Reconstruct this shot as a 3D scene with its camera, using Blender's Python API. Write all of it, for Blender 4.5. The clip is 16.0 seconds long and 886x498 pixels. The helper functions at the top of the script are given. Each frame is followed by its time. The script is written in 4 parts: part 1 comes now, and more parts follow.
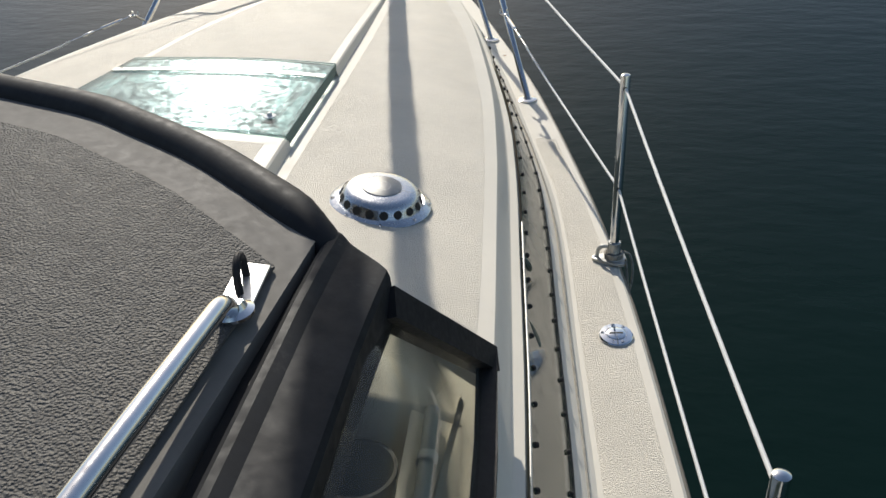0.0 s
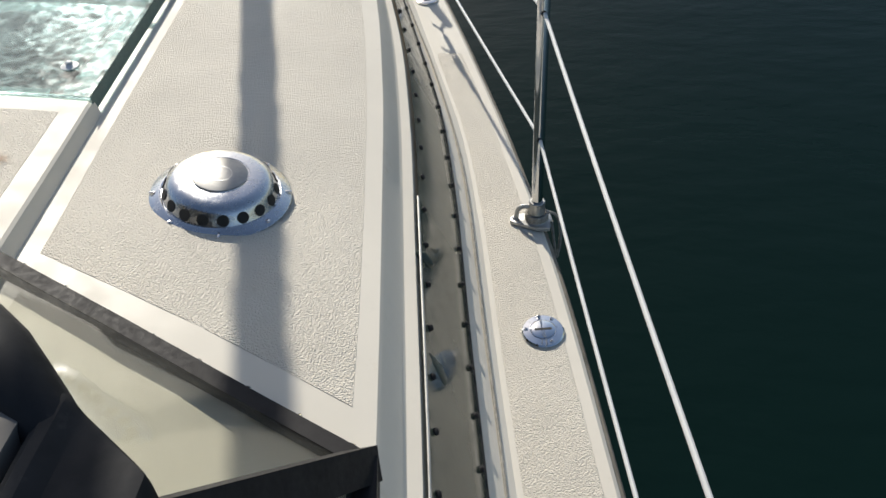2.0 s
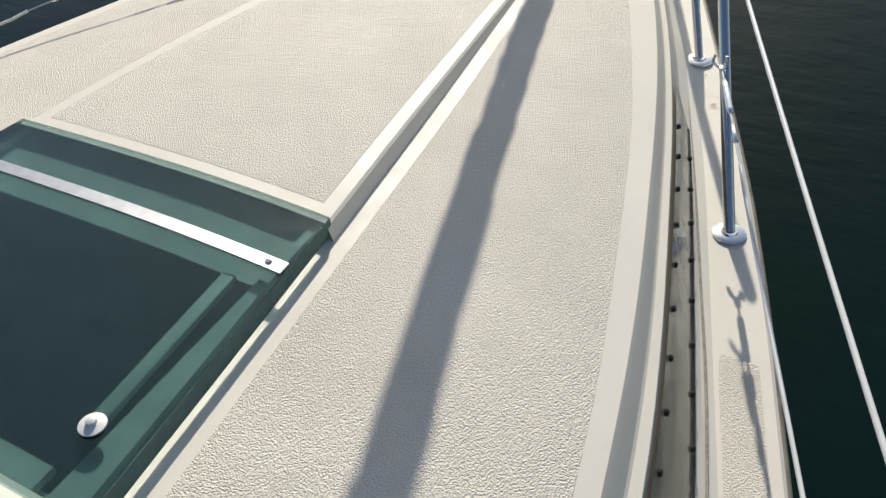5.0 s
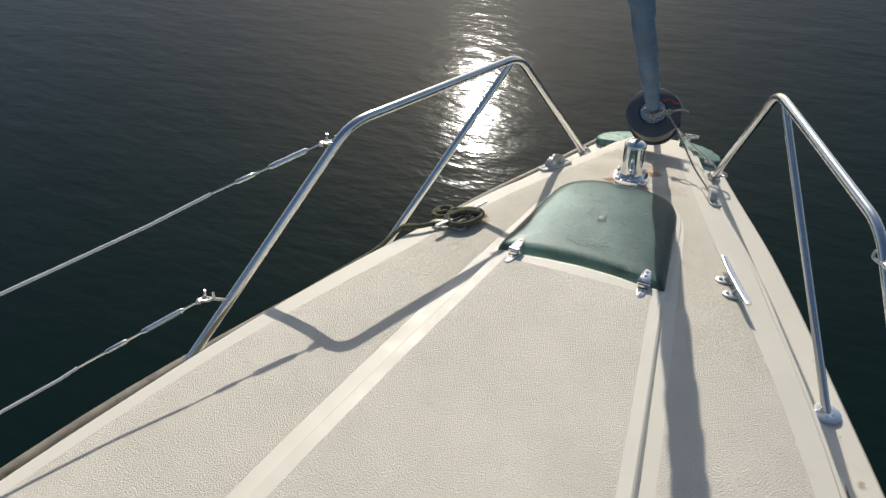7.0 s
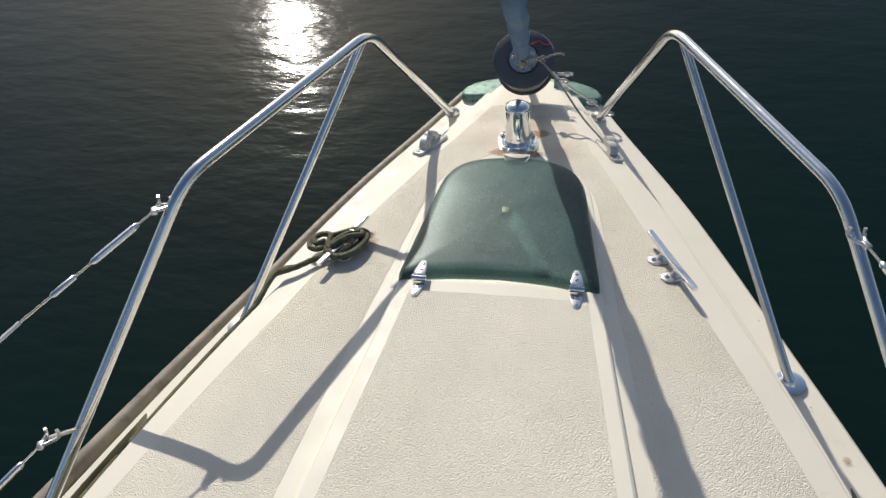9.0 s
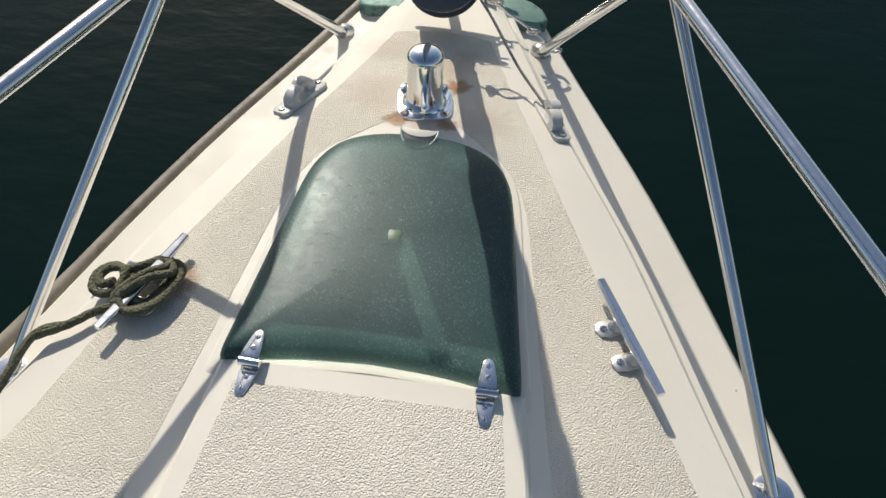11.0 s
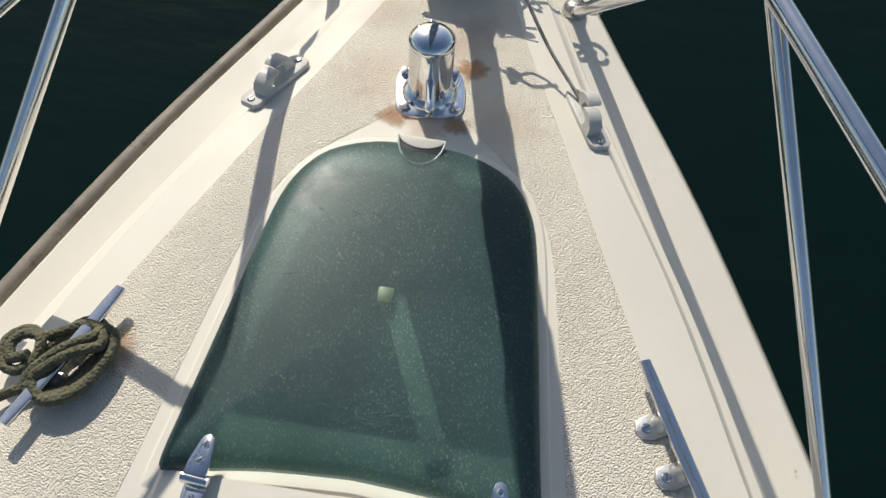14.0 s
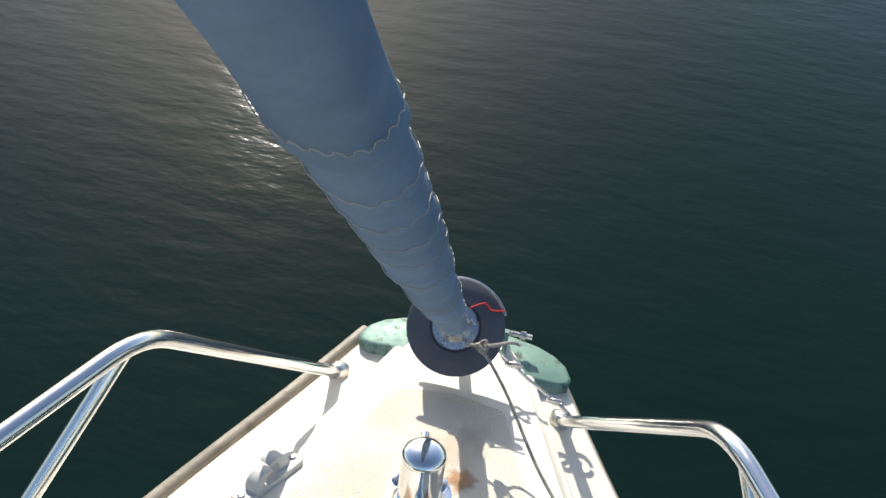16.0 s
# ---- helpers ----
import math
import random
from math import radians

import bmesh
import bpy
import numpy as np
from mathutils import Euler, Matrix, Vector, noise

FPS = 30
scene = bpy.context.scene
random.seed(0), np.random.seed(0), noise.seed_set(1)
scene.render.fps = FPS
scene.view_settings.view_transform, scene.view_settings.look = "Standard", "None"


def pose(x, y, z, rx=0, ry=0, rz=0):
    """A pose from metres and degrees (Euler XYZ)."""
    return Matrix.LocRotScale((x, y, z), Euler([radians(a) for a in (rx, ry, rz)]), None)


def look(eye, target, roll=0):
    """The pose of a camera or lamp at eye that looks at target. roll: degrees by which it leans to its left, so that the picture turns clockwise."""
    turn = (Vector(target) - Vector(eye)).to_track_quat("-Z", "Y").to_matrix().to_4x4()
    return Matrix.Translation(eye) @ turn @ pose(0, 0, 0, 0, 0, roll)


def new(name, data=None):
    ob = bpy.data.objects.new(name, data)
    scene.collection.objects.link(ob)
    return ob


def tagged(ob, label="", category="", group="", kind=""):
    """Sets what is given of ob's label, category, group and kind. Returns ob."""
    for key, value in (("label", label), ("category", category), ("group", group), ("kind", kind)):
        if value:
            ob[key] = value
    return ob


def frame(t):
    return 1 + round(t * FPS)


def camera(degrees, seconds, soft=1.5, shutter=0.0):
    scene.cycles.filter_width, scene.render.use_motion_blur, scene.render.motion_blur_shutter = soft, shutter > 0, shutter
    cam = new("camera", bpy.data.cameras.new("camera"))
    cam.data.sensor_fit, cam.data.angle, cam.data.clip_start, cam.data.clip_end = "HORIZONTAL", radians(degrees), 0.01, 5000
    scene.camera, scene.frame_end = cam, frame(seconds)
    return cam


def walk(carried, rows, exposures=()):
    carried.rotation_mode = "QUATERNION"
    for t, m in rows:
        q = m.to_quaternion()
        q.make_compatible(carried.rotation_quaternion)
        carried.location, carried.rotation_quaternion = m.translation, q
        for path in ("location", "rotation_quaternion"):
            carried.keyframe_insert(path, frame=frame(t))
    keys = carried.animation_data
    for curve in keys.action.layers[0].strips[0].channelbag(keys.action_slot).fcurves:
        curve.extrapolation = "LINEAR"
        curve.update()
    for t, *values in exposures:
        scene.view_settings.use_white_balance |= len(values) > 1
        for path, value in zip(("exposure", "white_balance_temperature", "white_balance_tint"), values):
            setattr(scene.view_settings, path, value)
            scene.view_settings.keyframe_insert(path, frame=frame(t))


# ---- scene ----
cam = camera(56.2, 16.0)

PATH = [
    (0, (1.202, -3.727, 0.875), (0.835, -2.045, -0.143), -3.1),
    (0.5, (1.214, -3.644, 0.845), (0.965, -1.981, -0.238), -2.4),
    (1, (1.211, -3.491, 0.828), (1.052, -1.866, -0.327), -1.6),
    (1.5, (1.198, -3.318, 0.832), (1.056, -1.754, -0.407), -2.5),
    (2, (1.206, -3.178, 0.817), (1.025, -1.659, -0.472), -3.4),
    (2.5, (1.205, -2.948, 0.82), (0.917, -1.471, -0.498), -5.2),
    (3, (1.167, -2.769, 0.808), (0.8, -1.344, -0.546), -6.7),
    (3.5, (1.132, -2.558, 0.814), (0.723, -1.141, -0.536), -6.5),
    (3.7, (1.114, -2.472, 0.825), (0.68, -1.061, -0.525), -6.2),
    (5.8, (0.865, -1.973, 0.907), (0.019, -0.682, -0.365), -1.7),
    (6, (0.793, -1.941, 0.904), (-0.053, -0.619, -0.336), -1.1),
    (6.5, (0.478, -1.813, 1.025), (-0.255, -0.363, -0.142), 2.3),
    (7, (0.367, -1.752, 1.223), (-0.286, -0.219, 0.116), 1.2),
    (7.5, (0.287, -1.623, 1.259), (-0.326, -0.05, 0.186), 3.2),
    (8, (0.164, -1.481, 1.263), (-0.42, 0.114, 0.207), 2.1),
    (8.5, (0.09, -1.456, 1.284), (-0.314, 0.148, 0.16), -4.0),
    (9, (0.136, -1.33, 1.231), (-0.149, 0.177, -0.052), -3.4),
    (9.2, (0.152, -1.282, 1.215), (-0.111, 0.181, -0.122), -2.4),
    (11.3, (0.135, -0.505, 1.026), (0.053, 0.673, -0.588), 3.6),
    (11.5, (0.097, -0.466, 1.008), (0.026, 0.662, -0.642), 3.6),
    (12, (0.023, -0.419, 1.002), (-0.009, 0.683, -0.667), 4.0),
    (12.5, (0.041, -0.342, 0.98), (-0.023, 0.745, -0.698), 4.1),
    (13, (0.081, -0.273, 0.968), (-0.018, 0.763, -0.74), 3.9),
    (13.5, (0.095, -0.243, 0.964), (-0.002, 0.768, -0.759), 4.0),
    (14, (0.099, -0.221, 0.964), (0.026, 0.793, -0.758), 5.1),
    (14.5, (0.098, -0.209, 0.989), (0.021, 0.945, -0.642), 6.1),
    (15, (0.101, -0.199, 1.034), (-0.009, 1.168, -0.421), 6.5),
    (15.5, (0.086, -0.195, 1.072), (-0.074, 1.337, -0.204), 7.0),
    (16, (0.072, -0.173, 1.08), (-0.111, 1.425, -0.109), 7.9),
]

# The boat lies a little down by the bow: its own axes are turned into the level world.
TRIM = pose(0, 0, 0, -6.9, 0.8, 0)
walk(cam, [(t, TRIM @ look(eye, target, roll)) for t, eye, target, roll in PATH],
     exposures=[(0, 0.12), (3.6, 0.12), (6.2, 0.0), (7.5, -0.17), (8.6, -0.04), (9.2, 0.05), (11.5, 0.0), (13.9, 0.03), (14.5, -0.24), (15.05, -0.27), (15.5, 0.14), (16, 0.8)])

# ---- light ----
SUN_AZ, SUN_EL = 24.6, 36.2          # degrees to port of the bow, and above the deck
sun_way = (TRIM.to_3x3() @ Vector((-math.sin(radians(SUN_AZ)) * math.cos(radians(SUN_EL)),
                                   math.cos(radians(SUN_AZ)) * math.cos(radians(SUN_EL)), math.sin(radians(SUN_EL))))).normalized()
sun = new("sun", bpy.data.lights.new("sun", "SUN"))
sun.data.energy, sun.data.angle, sun.data.color = 3.9, radians(0.55), (1.0, 0.945, 0.845)
sun.matrix_world = sun_way.to_track_quat("Z", "Y").to_matrix().to_4x4()
world = bpy.data.worlds.new("sky")
scene.world = world
world.use_nodes = True
sky = world.node_tree.nodes.new("ShaderNodeTexSky")
sky.sky_type, sky.sun_disc = "NISHITA", False
sky.sun_elevation = math.asin(sun_way.z)
sky.sun_rotation = math.atan2(sun_way.x, sun_way.y)
world.node_tree.links.new(sky.outputs[0], world.node_tree.nodes["Background"].inputs[0])
world.node_tree.nodes["Background"].inputs[1].default_value = 0.1


# ---- materials ----
def material(name, color, rough=0.5, metal=0.0, vary=0.1, vary_scale=8.0, bump=0.0, bump_scale=200.0, spots=None, coat=0.0,
             transmission=0.0, ior=1.5, rough_vary=0.1, voronoi=False, distance=0.001, fine=0.0, gloss=0.5, crazing=0.0, glow=0.0):
    """A surface with its colour varied at two scales, stains of another colour, and relief."""
    m = bpy.data.materials.new(name)
    m.use_nodes = True
    nt = m.node_tree
    p = nt.nodes["Principled BSDF"]
    def node(kind, **values):
        n = nt.nodes.new(kind)
        for k, v in values.items():
            n.inputs[k.replace("_", " ")].default_value = v
        return n
    def mix(a, b, f):
        n = nt.nodes.new("ShaderNodeMix")
        n.data_type = "RGBA"
        for socket, v in ((0, f), (6, a), (7, b)):
            if isinstance(v, bpy.types.NodeSocket):
                nt.links.new(v, n.inputs[socket])
            else:
                n.inputs[socket].default_value = v if socket == 0 else (*v, 1)
        return n.outputs[2]
    def ramp(v, lo, hi, a=0.0, b=1.0):
        n = nt.nodes.new("ShaderNodeMapRange")
        nt.links.new(v, n.inputs[0])
        for k, x in zip((1, 2, 3, 4), (lo, hi, a, b)):
            n.inputs[k].default_value = x
        return n.outputs[0]
    where = nt.nodes.new("ShaderNodeTexCoord").outputs["Object"]
    def noise_tex(scale, detail=5.0, rough_=0.6):
        n = node("ShaderNodeTexNoise", Scale=scale, Detail=detail, Roughness=rough_)
        nt.links.new(where, n.inputs["Vector"])
        return n.outputs["Fac"]
    big, small = noise_tex(vary_scale), noise_tex(vary_scale * 14, 3.0)
    dark, light = [c * (1 - vary) for c in color], [min(1, c * (1 + vary)) for c in color]
    col = mix(dark, light, ramp(big, 0.3, 0.7))
    col = mix(col, [c * (1 - vary * 0.8) for c in color], ramp(small, 0.55, 0.75, 0, 0.5))
    if spots:
        colour, scale, amount, strength = spots
        col = mix(col, colour, ramp(noise_tex(scale, 8.0, 0.65), 1 - amount, 1 - amount + 0.12, 0, strength))
    if crazing:                    # fine scratches in patches
        stretch = nt.nodes.new("ShaderNodeMapping")
        stretch.inputs["Rotation"].default_value[2] = 0.25
        stretch.inputs["Scale"].default_value = (1, 0.45, 1)
        nt.links.new(where, stretch.inputs["Vector"])
        hairs = node("ShaderNodeTexNoise", Scale=520.0, Detail=4.0, Roughness=0.6)
        nt.links.new(stretch.outputs[0], hairs.inputs["Vector"])
        thin = ramp(hairs.outputs["Fac"], 0.56, 0.68)
        patch = ramp(noise_tex(11, 6.0, 0.7), 0.38, 0.62, 0.25, 1.0)
        times = nt.nodes.new("ShaderNodeMath")
        times.operation = "MULTIPLY"
        nt.links.new(thin, times.inputs[0])
        nt.links.new(patch, times.inputs[1])
        col = mix(col, (0.55, 0.62, 0.6), ramp(times.outputs[0], 0, 1, 0, crazing))
    nt.links.new(col, p.inputs["Base Color"])
    p.inputs["Specular IOR Level"].default_value = gloss
    if glow:                       # light that comes through thin cloth
        through_cloth, both = nt.nodes.new("ShaderNodeBsdfTranslucent"), nt.nodes.new("ShaderNodeMixShader")
        nt.links.new(col, through_cloth.inputs["Color"])
        both.inputs[0].default_value = glow
        nt.links.new(p.outputs[0], both.inputs[1])
        nt.links.new(through_cloth.outputs[0], both.inputs[2])
        nt.links.new(both.outputs[0], nt.nodes["Material Output"].inputs[0])
    nt.links.new(ramp(noise_tex(vary_scale * 5), 0.3, 0.7, max(0, rough - rough_vary), rough + rough_vary), p.inputs["Roughness"])
    p.inputs["Metallic"].default_value = metal
    p.inputs["IOR"].default_value = ior
    p.inputs["Transmission Weight"].default_value = transmission
    p.inputs["Coat Weight"].default_value = coat
    if bump:
        if voronoi:
            n = node("ShaderNodeTexVoronoi", Scale=bump_scale, Randomness=1.0)
            n.feature = "SMOOTH_F1"
            nt.links.new(where, n.inputs["Vector"])
            height = ramp(n.outputs["Distance"], 0.1, 0.75, 1, 0)
        else:
            height = noise_tex(bump_scale, 4.0)
        b = node("ShaderNodeBump", Strength=bump, Distance=distance)
        nt.links.new(height, b.inputs["Height"])
        last = b
        if fine:
            f = node("ShaderNodeBump", Strength=fine, Distance=distance * 0.3)
            nt.links.new(noise_tex(bump_scale * 4, 3.0), f.inputs["Height"])
            nt.links.new(b.outputs[0], f.inputs["Normal"])
            last = f
        nt.links.new(last.outputs[0], p.inputs["Normal"])
    return m


GELCOAT = material("cream_gelcoat", (0.755, 0.702, 0.60), 0.5, gloss=0.25, vary=0.04, vary_scale=3, spots=((0.50, 0.38, 0.22), 9, 0.34, 0.35), bump=0.08, bump_scale=60)
NONSLIP = material("pebbled_nonslip", (0.745, 0.684, 0.575), 0.6, gloss=0.35, vary=0.06, vary_scale=5, spots=((0.42, 0.36, 0.26), 30, 0.36, 0.3),
                   bump=0.9, bump_scale=440, voronoi=True, distance=0.0022, fine=0.3)
NONSLIP_FINE = material("fine_pebbled_nonslip", (0.785, 0.716, 0.588), 0.6, gloss=0.35, vary=0.06, vary_scale=5, spots=((0.42, 0.34, 0.22), 30, 0.37, 0.35),
                        bump=0.95, bump_scale=520, voronoi=True, distance=0.0022, fine=0.3)
HULL = material("white_topsides", (0.7, 0.68, 0.62), 0.25, vary=0.05)
RUBRAIL = material("weathered_rail", (0.26, 0.225, 0.175), 0.6, vary=0.3, vary_scale=12, spots=((0.09, 0.08, 0.06), 16, 0.45, 0.7), bump=0.4, bump_scale=90)
STEEL = material("polished_steel", (0.72, 0.72, 0.72), 0.12, 1.0, vary=0.06, vary_scale=20, rough_vary=0.06)
WORN_STEEL = material("worn_steel", (0.6, 0.59, 0.57), 0.3, 1.0, vary=0.15, vary_scale=25, spots=((0.3, 0.16, 0.07), 40, 0.36, 0.6))
CHROME = material("pitted_chrome", (0.78, 0.79, 0.8), 0.08, 1.0, vary=0.08, vary_scale=30, rough_vary=0.06, spots=((0.35, 0.33, 0.3), 60, 0.38, 0.6))
BRUSHED = material("brushed_steel", (0.6, 0.61, 0.63), 0.24, 1.0, vary=0.1, vary_scale=18, rough_vary=0.08, spots=((0.4, 0.4, 0.38), 50, 0.36, 0.5))
ALUMINIUM = material("dull_aluminium", (0.55, 0.55, 0.54), 0.42, 1.0, vary=0.12, vary_scale=40, bump=0.15, bump_scale=300)
ACRYLIC = material("green_acrylic", (0.074, 0.146, 0.142), 0.39, gloss=0.32, vary=0.15, vary_scale=9, spots=((0.2, 0.3, 0.28), 220, 0.34, 0.22),
                   bump=0.03, bump_scale=300, transmission=0.66, ior=1.27, rough_vary=0.04, crazing=0.75)
SKYPANE = material("clear_green_acrylic", (0.105, 0.205, 0.222), 0.135, gloss=0.45, vary=0.10, vary_scale=9, spots=((0.34, 0.46, 0.46), 260, 0.42, 0.6),
                   bump=0.03, bump_scale=300, transmission=0.90, ior=1.27, rough_vary=0.08, crazing=0.3)
SKYEDGE = material("sawn_green_edge", (0.05, 0.12, 0.11), 0.5, vary=0.2, vary_scale=40)
WINDOW = material("smoked_acrylic", (0.175, 0.17, 0.125), 0.15, gloss=0.35, vary=0.12, vary_scale=5, spots=((0.3, 0.28, 0.22), 14, 0.4, 0.3))
WINDOW_GREEN = material("green_smoked_acrylic", (0.085, 0.098, 0.070), 0.12, gloss=0.5, vary=0.2, vary_scale=4, spots=((0.16, 0.17, 0.13), 9, 0.42, 0.4))
BLACK = material("black_rubber", (0.022, 0.022, 0.023), 0.62, gloss=0.22, vary=0.3, vary_scale=10, bump=0.2, bump_scale=120, spots=((0.08, 0.075, 0.07), 20, 0.36, 0.5))
VINYL = material("grained_grey_vinyl", (0.115, 0.108, 0.098), 0.65, gloss=0.25, vary=0.06, bump=1.0, bump_scale=310, voronoi=True, distance=0.0030, fine=0.2)
VINYL_SMOOTH = material("smooth_grey_vinyl", (0.18, 0.168, 0.15), 0.72, gloss=0.2, vary=0.12, vary_scale=12, bump=0.1)
FRAME = material("dark_bronze_frame", (0.030, 0.028, 0.028), 0.6, 0.0, gloss=0.2, vary=0.2, vary_scale=20, spots=((0.07, 0.06, 0.055), 90, 0.36, 0.3))
BRONZE = material("verdigris_bronze", (0.16, 0.27, 0.22), 0.6, 0.2, vary=0.2, vary_scale=14, spots=((0.045, 0.055, 0.045), 30, 0.47, 0.9), bump=0.3, bump_scale=90)
VERDIGRIS = material("dark_green_plastic", (0.05, 0.075, 0.06), 0.4, vary=0.3, vary_scale=40)
DRUM = material("dark_drum_plastic", (0.085, 0.09, 0.102), 0.5, vary=0.15, vary_scale=20)
SAILCLOTH = material("faded_blue_cover", (0.20, 0.29, 0.40), 0.8, glow=0.4, vary=0.22, vary_scale=7, spots=((0.32, 0.37, 0.43), 8, 0.45, 0.5), bump=0.25, bump_scale=500)
STITCH = material("cream_thread", (0.40, 0.39, 0.35), 0.8)
WHITE_PLASTIC = material("white_vinyl_cover", (0.72, 0.71, 0.68), 0.45, vary=0.08, vary_scale=20, spots=((0.35, 0.2, 0.1), 18, 0.34, 0.7))
ROPE = material("olive_braid", (0.115, 0.11, 0.062), 0.85, vary=0.35, vary_scale=40, spots=((0.16, 0.05, 0.045), 45, 0.38, 0.5), bump=1.0, bump_scale=260, voronoi=True, distance=0.002)
CORD = material("flecked_cord", (0.3, 0.28, 0.24), 0.85, vary=0.4, vary_scale=120, bump=0.6, bump_scale=500)
PAINTED_CAST = material("worn_white_casting", (0.56, 0.545, 0.50), 0.42, vary=0.14, vary_scale=40, spots=((0.3, 0.28, 0.24), 60, 0.38, 0.5), bump=0.15, bump_scale=200)
GALVANISED = material("grey_cast_metal", (0.42, 0.42, 0.4), 0.45, 0.7, vary=0.12, vary_scale=40, bump=0.2, bump_scale=200)
RED = material("red_thread", (0.6, 0.04, 0.04), 0.7)
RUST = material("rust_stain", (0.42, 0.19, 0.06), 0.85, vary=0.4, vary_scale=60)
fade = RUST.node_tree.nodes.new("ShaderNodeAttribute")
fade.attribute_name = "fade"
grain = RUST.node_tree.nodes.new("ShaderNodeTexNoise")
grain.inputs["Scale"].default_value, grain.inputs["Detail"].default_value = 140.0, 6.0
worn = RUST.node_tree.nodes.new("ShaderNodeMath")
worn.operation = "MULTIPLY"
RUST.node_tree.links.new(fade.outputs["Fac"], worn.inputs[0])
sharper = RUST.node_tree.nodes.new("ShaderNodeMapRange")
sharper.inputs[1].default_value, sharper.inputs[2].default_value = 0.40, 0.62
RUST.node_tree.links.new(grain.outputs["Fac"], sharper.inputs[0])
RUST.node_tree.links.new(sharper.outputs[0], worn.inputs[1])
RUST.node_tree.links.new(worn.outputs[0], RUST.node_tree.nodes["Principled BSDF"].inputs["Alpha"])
GREY_PIPE = material("grey_pvc", (0.45, 0.45, 0.44), 0.5)
# near-black: the shade inside wells, holes, eyes and slots, put into the colour
HOLLOW_SHADE = material("painted_hollow_shade", (0.02, 0.022, 0.022), 0.7)


def clear_glass(name, tint):
    """A thin hazy pane: light goes straight through, the surface mirrors."""
    m = bpy.data.materials.new(name)
    m.use_nodes = True
    nt = m.node_tree
    nt.nodes.remove(nt.nodes["Principled BSDF"])
    clear, shine, both = (nt.nodes.new(k) for k in ("ShaderNodeBsdfTransparent", "ShaderNodeBsdfGlossy", "ShaderNodeMixShader"))
    clear.inputs[0].default_value = (*tint, 1)
    shine.inputs["Roughness"].default_value = 0.03
    slant, gleam, least = nt.nodes.new("ShaderNodeLayerWeight"), nt.nodes.new("ShaderNodeMath"), nt.nodes.new("ShaderNodeMath")
    gleam.operation, gleam.inputs[1].default_value = "POWER", 5.0
    least.operation, least.inputs[1].default_value, least.inputs[2].default_value = "MULTIPLY_ADD", 0.6, 0.03
    nt.links.new(slant.outputs["Facing"], gleam.inputs[0])
    nt.links.new(gleam.outputs[0], least.inputs[0])
    nt.links.new(least.outputs[0], both.inputs[0])
    nt.links.new(clear.outputs[0], both.inputs[1])
    nt.links.new(shine.outputs[0], both.inputs[2])
    dust, film = nt.nodes.new("ShaderNodeBsdfDiffuse"), nt.nodes.new("ShaderNodeMixShader")
    dust.inputs[0].default_value = (0.5, 0.5, 0.46, 1)
    smears = nt.nodes.new("ShaderNodeTexNoise")
    smears.inputs["Scale"].default_value, smears.inputs["Detail"].default_value = 7.0, 5.0
    amount = nt.nodes.new("ShaderNodeMapRange")
    for k, v in zip((1, 2, 3, 4), (0.35, 0.75, 0.01, 0.035)):
        amount.inputs[k].default_value = v
    nt.links.new(nt.nodes.new("ShaderNodeTexCoord").outputs["Object"], smears.inputs["Vector"])
    nt.links.new(smears.outputs["Fac"], amount.inputs[0])
    nt.links.new(amount.outputs[0], film.inputs[0])
    nt.links.new(both.outputs[0], film.inputs[1])
    nt.links.new(dust.outputs[0], film.inputs[2])
    nt.links.new(film.outputs[0], nt.nodes["Material Output"].inputs[0])
    return m


GLASS = clear_glass("clear_pane", (0.86, 0.87, 0.83))


def water_material():
    m = bpy.data.materials.new("dark_green_water")
    m.use_nodes = True
    nt = m.node_tree
    p = nt.nodes["Principled BSDF"]
    p.inputs["Base Color"].default_value = (0.0028, 0.0122, 0.0096, 1)
    p.inputs["Roughness"].default_value = 0.06
    p.inputs["Specular IOR Level"].default_value = 0.28
    p.inputs["IOR"].default_value = 1.333
    where = nt.nodes.new("ShaderNodeTexCoord").outputs["Object"]
    last = None
    for scale, stretch, turn, strength, distance in ((0.9, 2.2, 0.5, 0.05, 0.10), (3.2, 2.6, 0.35, 0.14, 0.028), (11.0, 2.0, 0.8, 0.18, 0.006)):
        mp = nt.nodes.new("ShaderNodeMapping")
        mp.inputs["Rotation"].default_value[2] = turn
        mp.inputs["Scale"].default_value = (1, stretch, 1)
        nt.links.new(where, mp.inputs["Vector"])
        n = nt.nodes.new("ShaderNodeTexNoise")
        n.inputs["Scale"].default_value, n.inputs["Detail"].default_value = scale, 3.0
        nt.links.new(mp.outputs[0], n.inputs["Vector"])
        b = nt.nodes.new("ShaderNodeBump")
        b.inputs["Strength"].default_value, b.inputs["Distance"].default_value = strength, distance
        nt.links.new(n.outputs["Fac"], b.inputs["Height"])
        if last:
            nt.links.new(last, b.inputs["Normal"])
        last = b.outputs[0]
    nt.links.new(last, p.inputs["Normal"])
    return m


WATER = water_material()


# ---- building helpers ----
def mesh_of(bm, name, mat, smooth=True, sharp=35):
    me = bpy.data.meshes.new(name)
    bmesh.ops.recalc_face_normals(bm, faces=bm.faces)
    bm.to_mesh(me)
    bm.free()
    for f in me.polygons:
        f.use_smooth = smooth
    if smooth:
        me.set_sharp_from_angle(angle=radians(sharp))
    me.materials.append(mat)
    return me


def thing(name, label, category, at=(0, 0, 0), group="", kind="", turn=(0, 0, 0)):
    """An empty at the base of a thing, in the boat's axes."""
    ob = new(name)
    ob.empty_display_size = 0.05
    ob.matrix_world = TRIM @ pose(*at, *turn)
    return tagged(ob, label, category, group, kind)


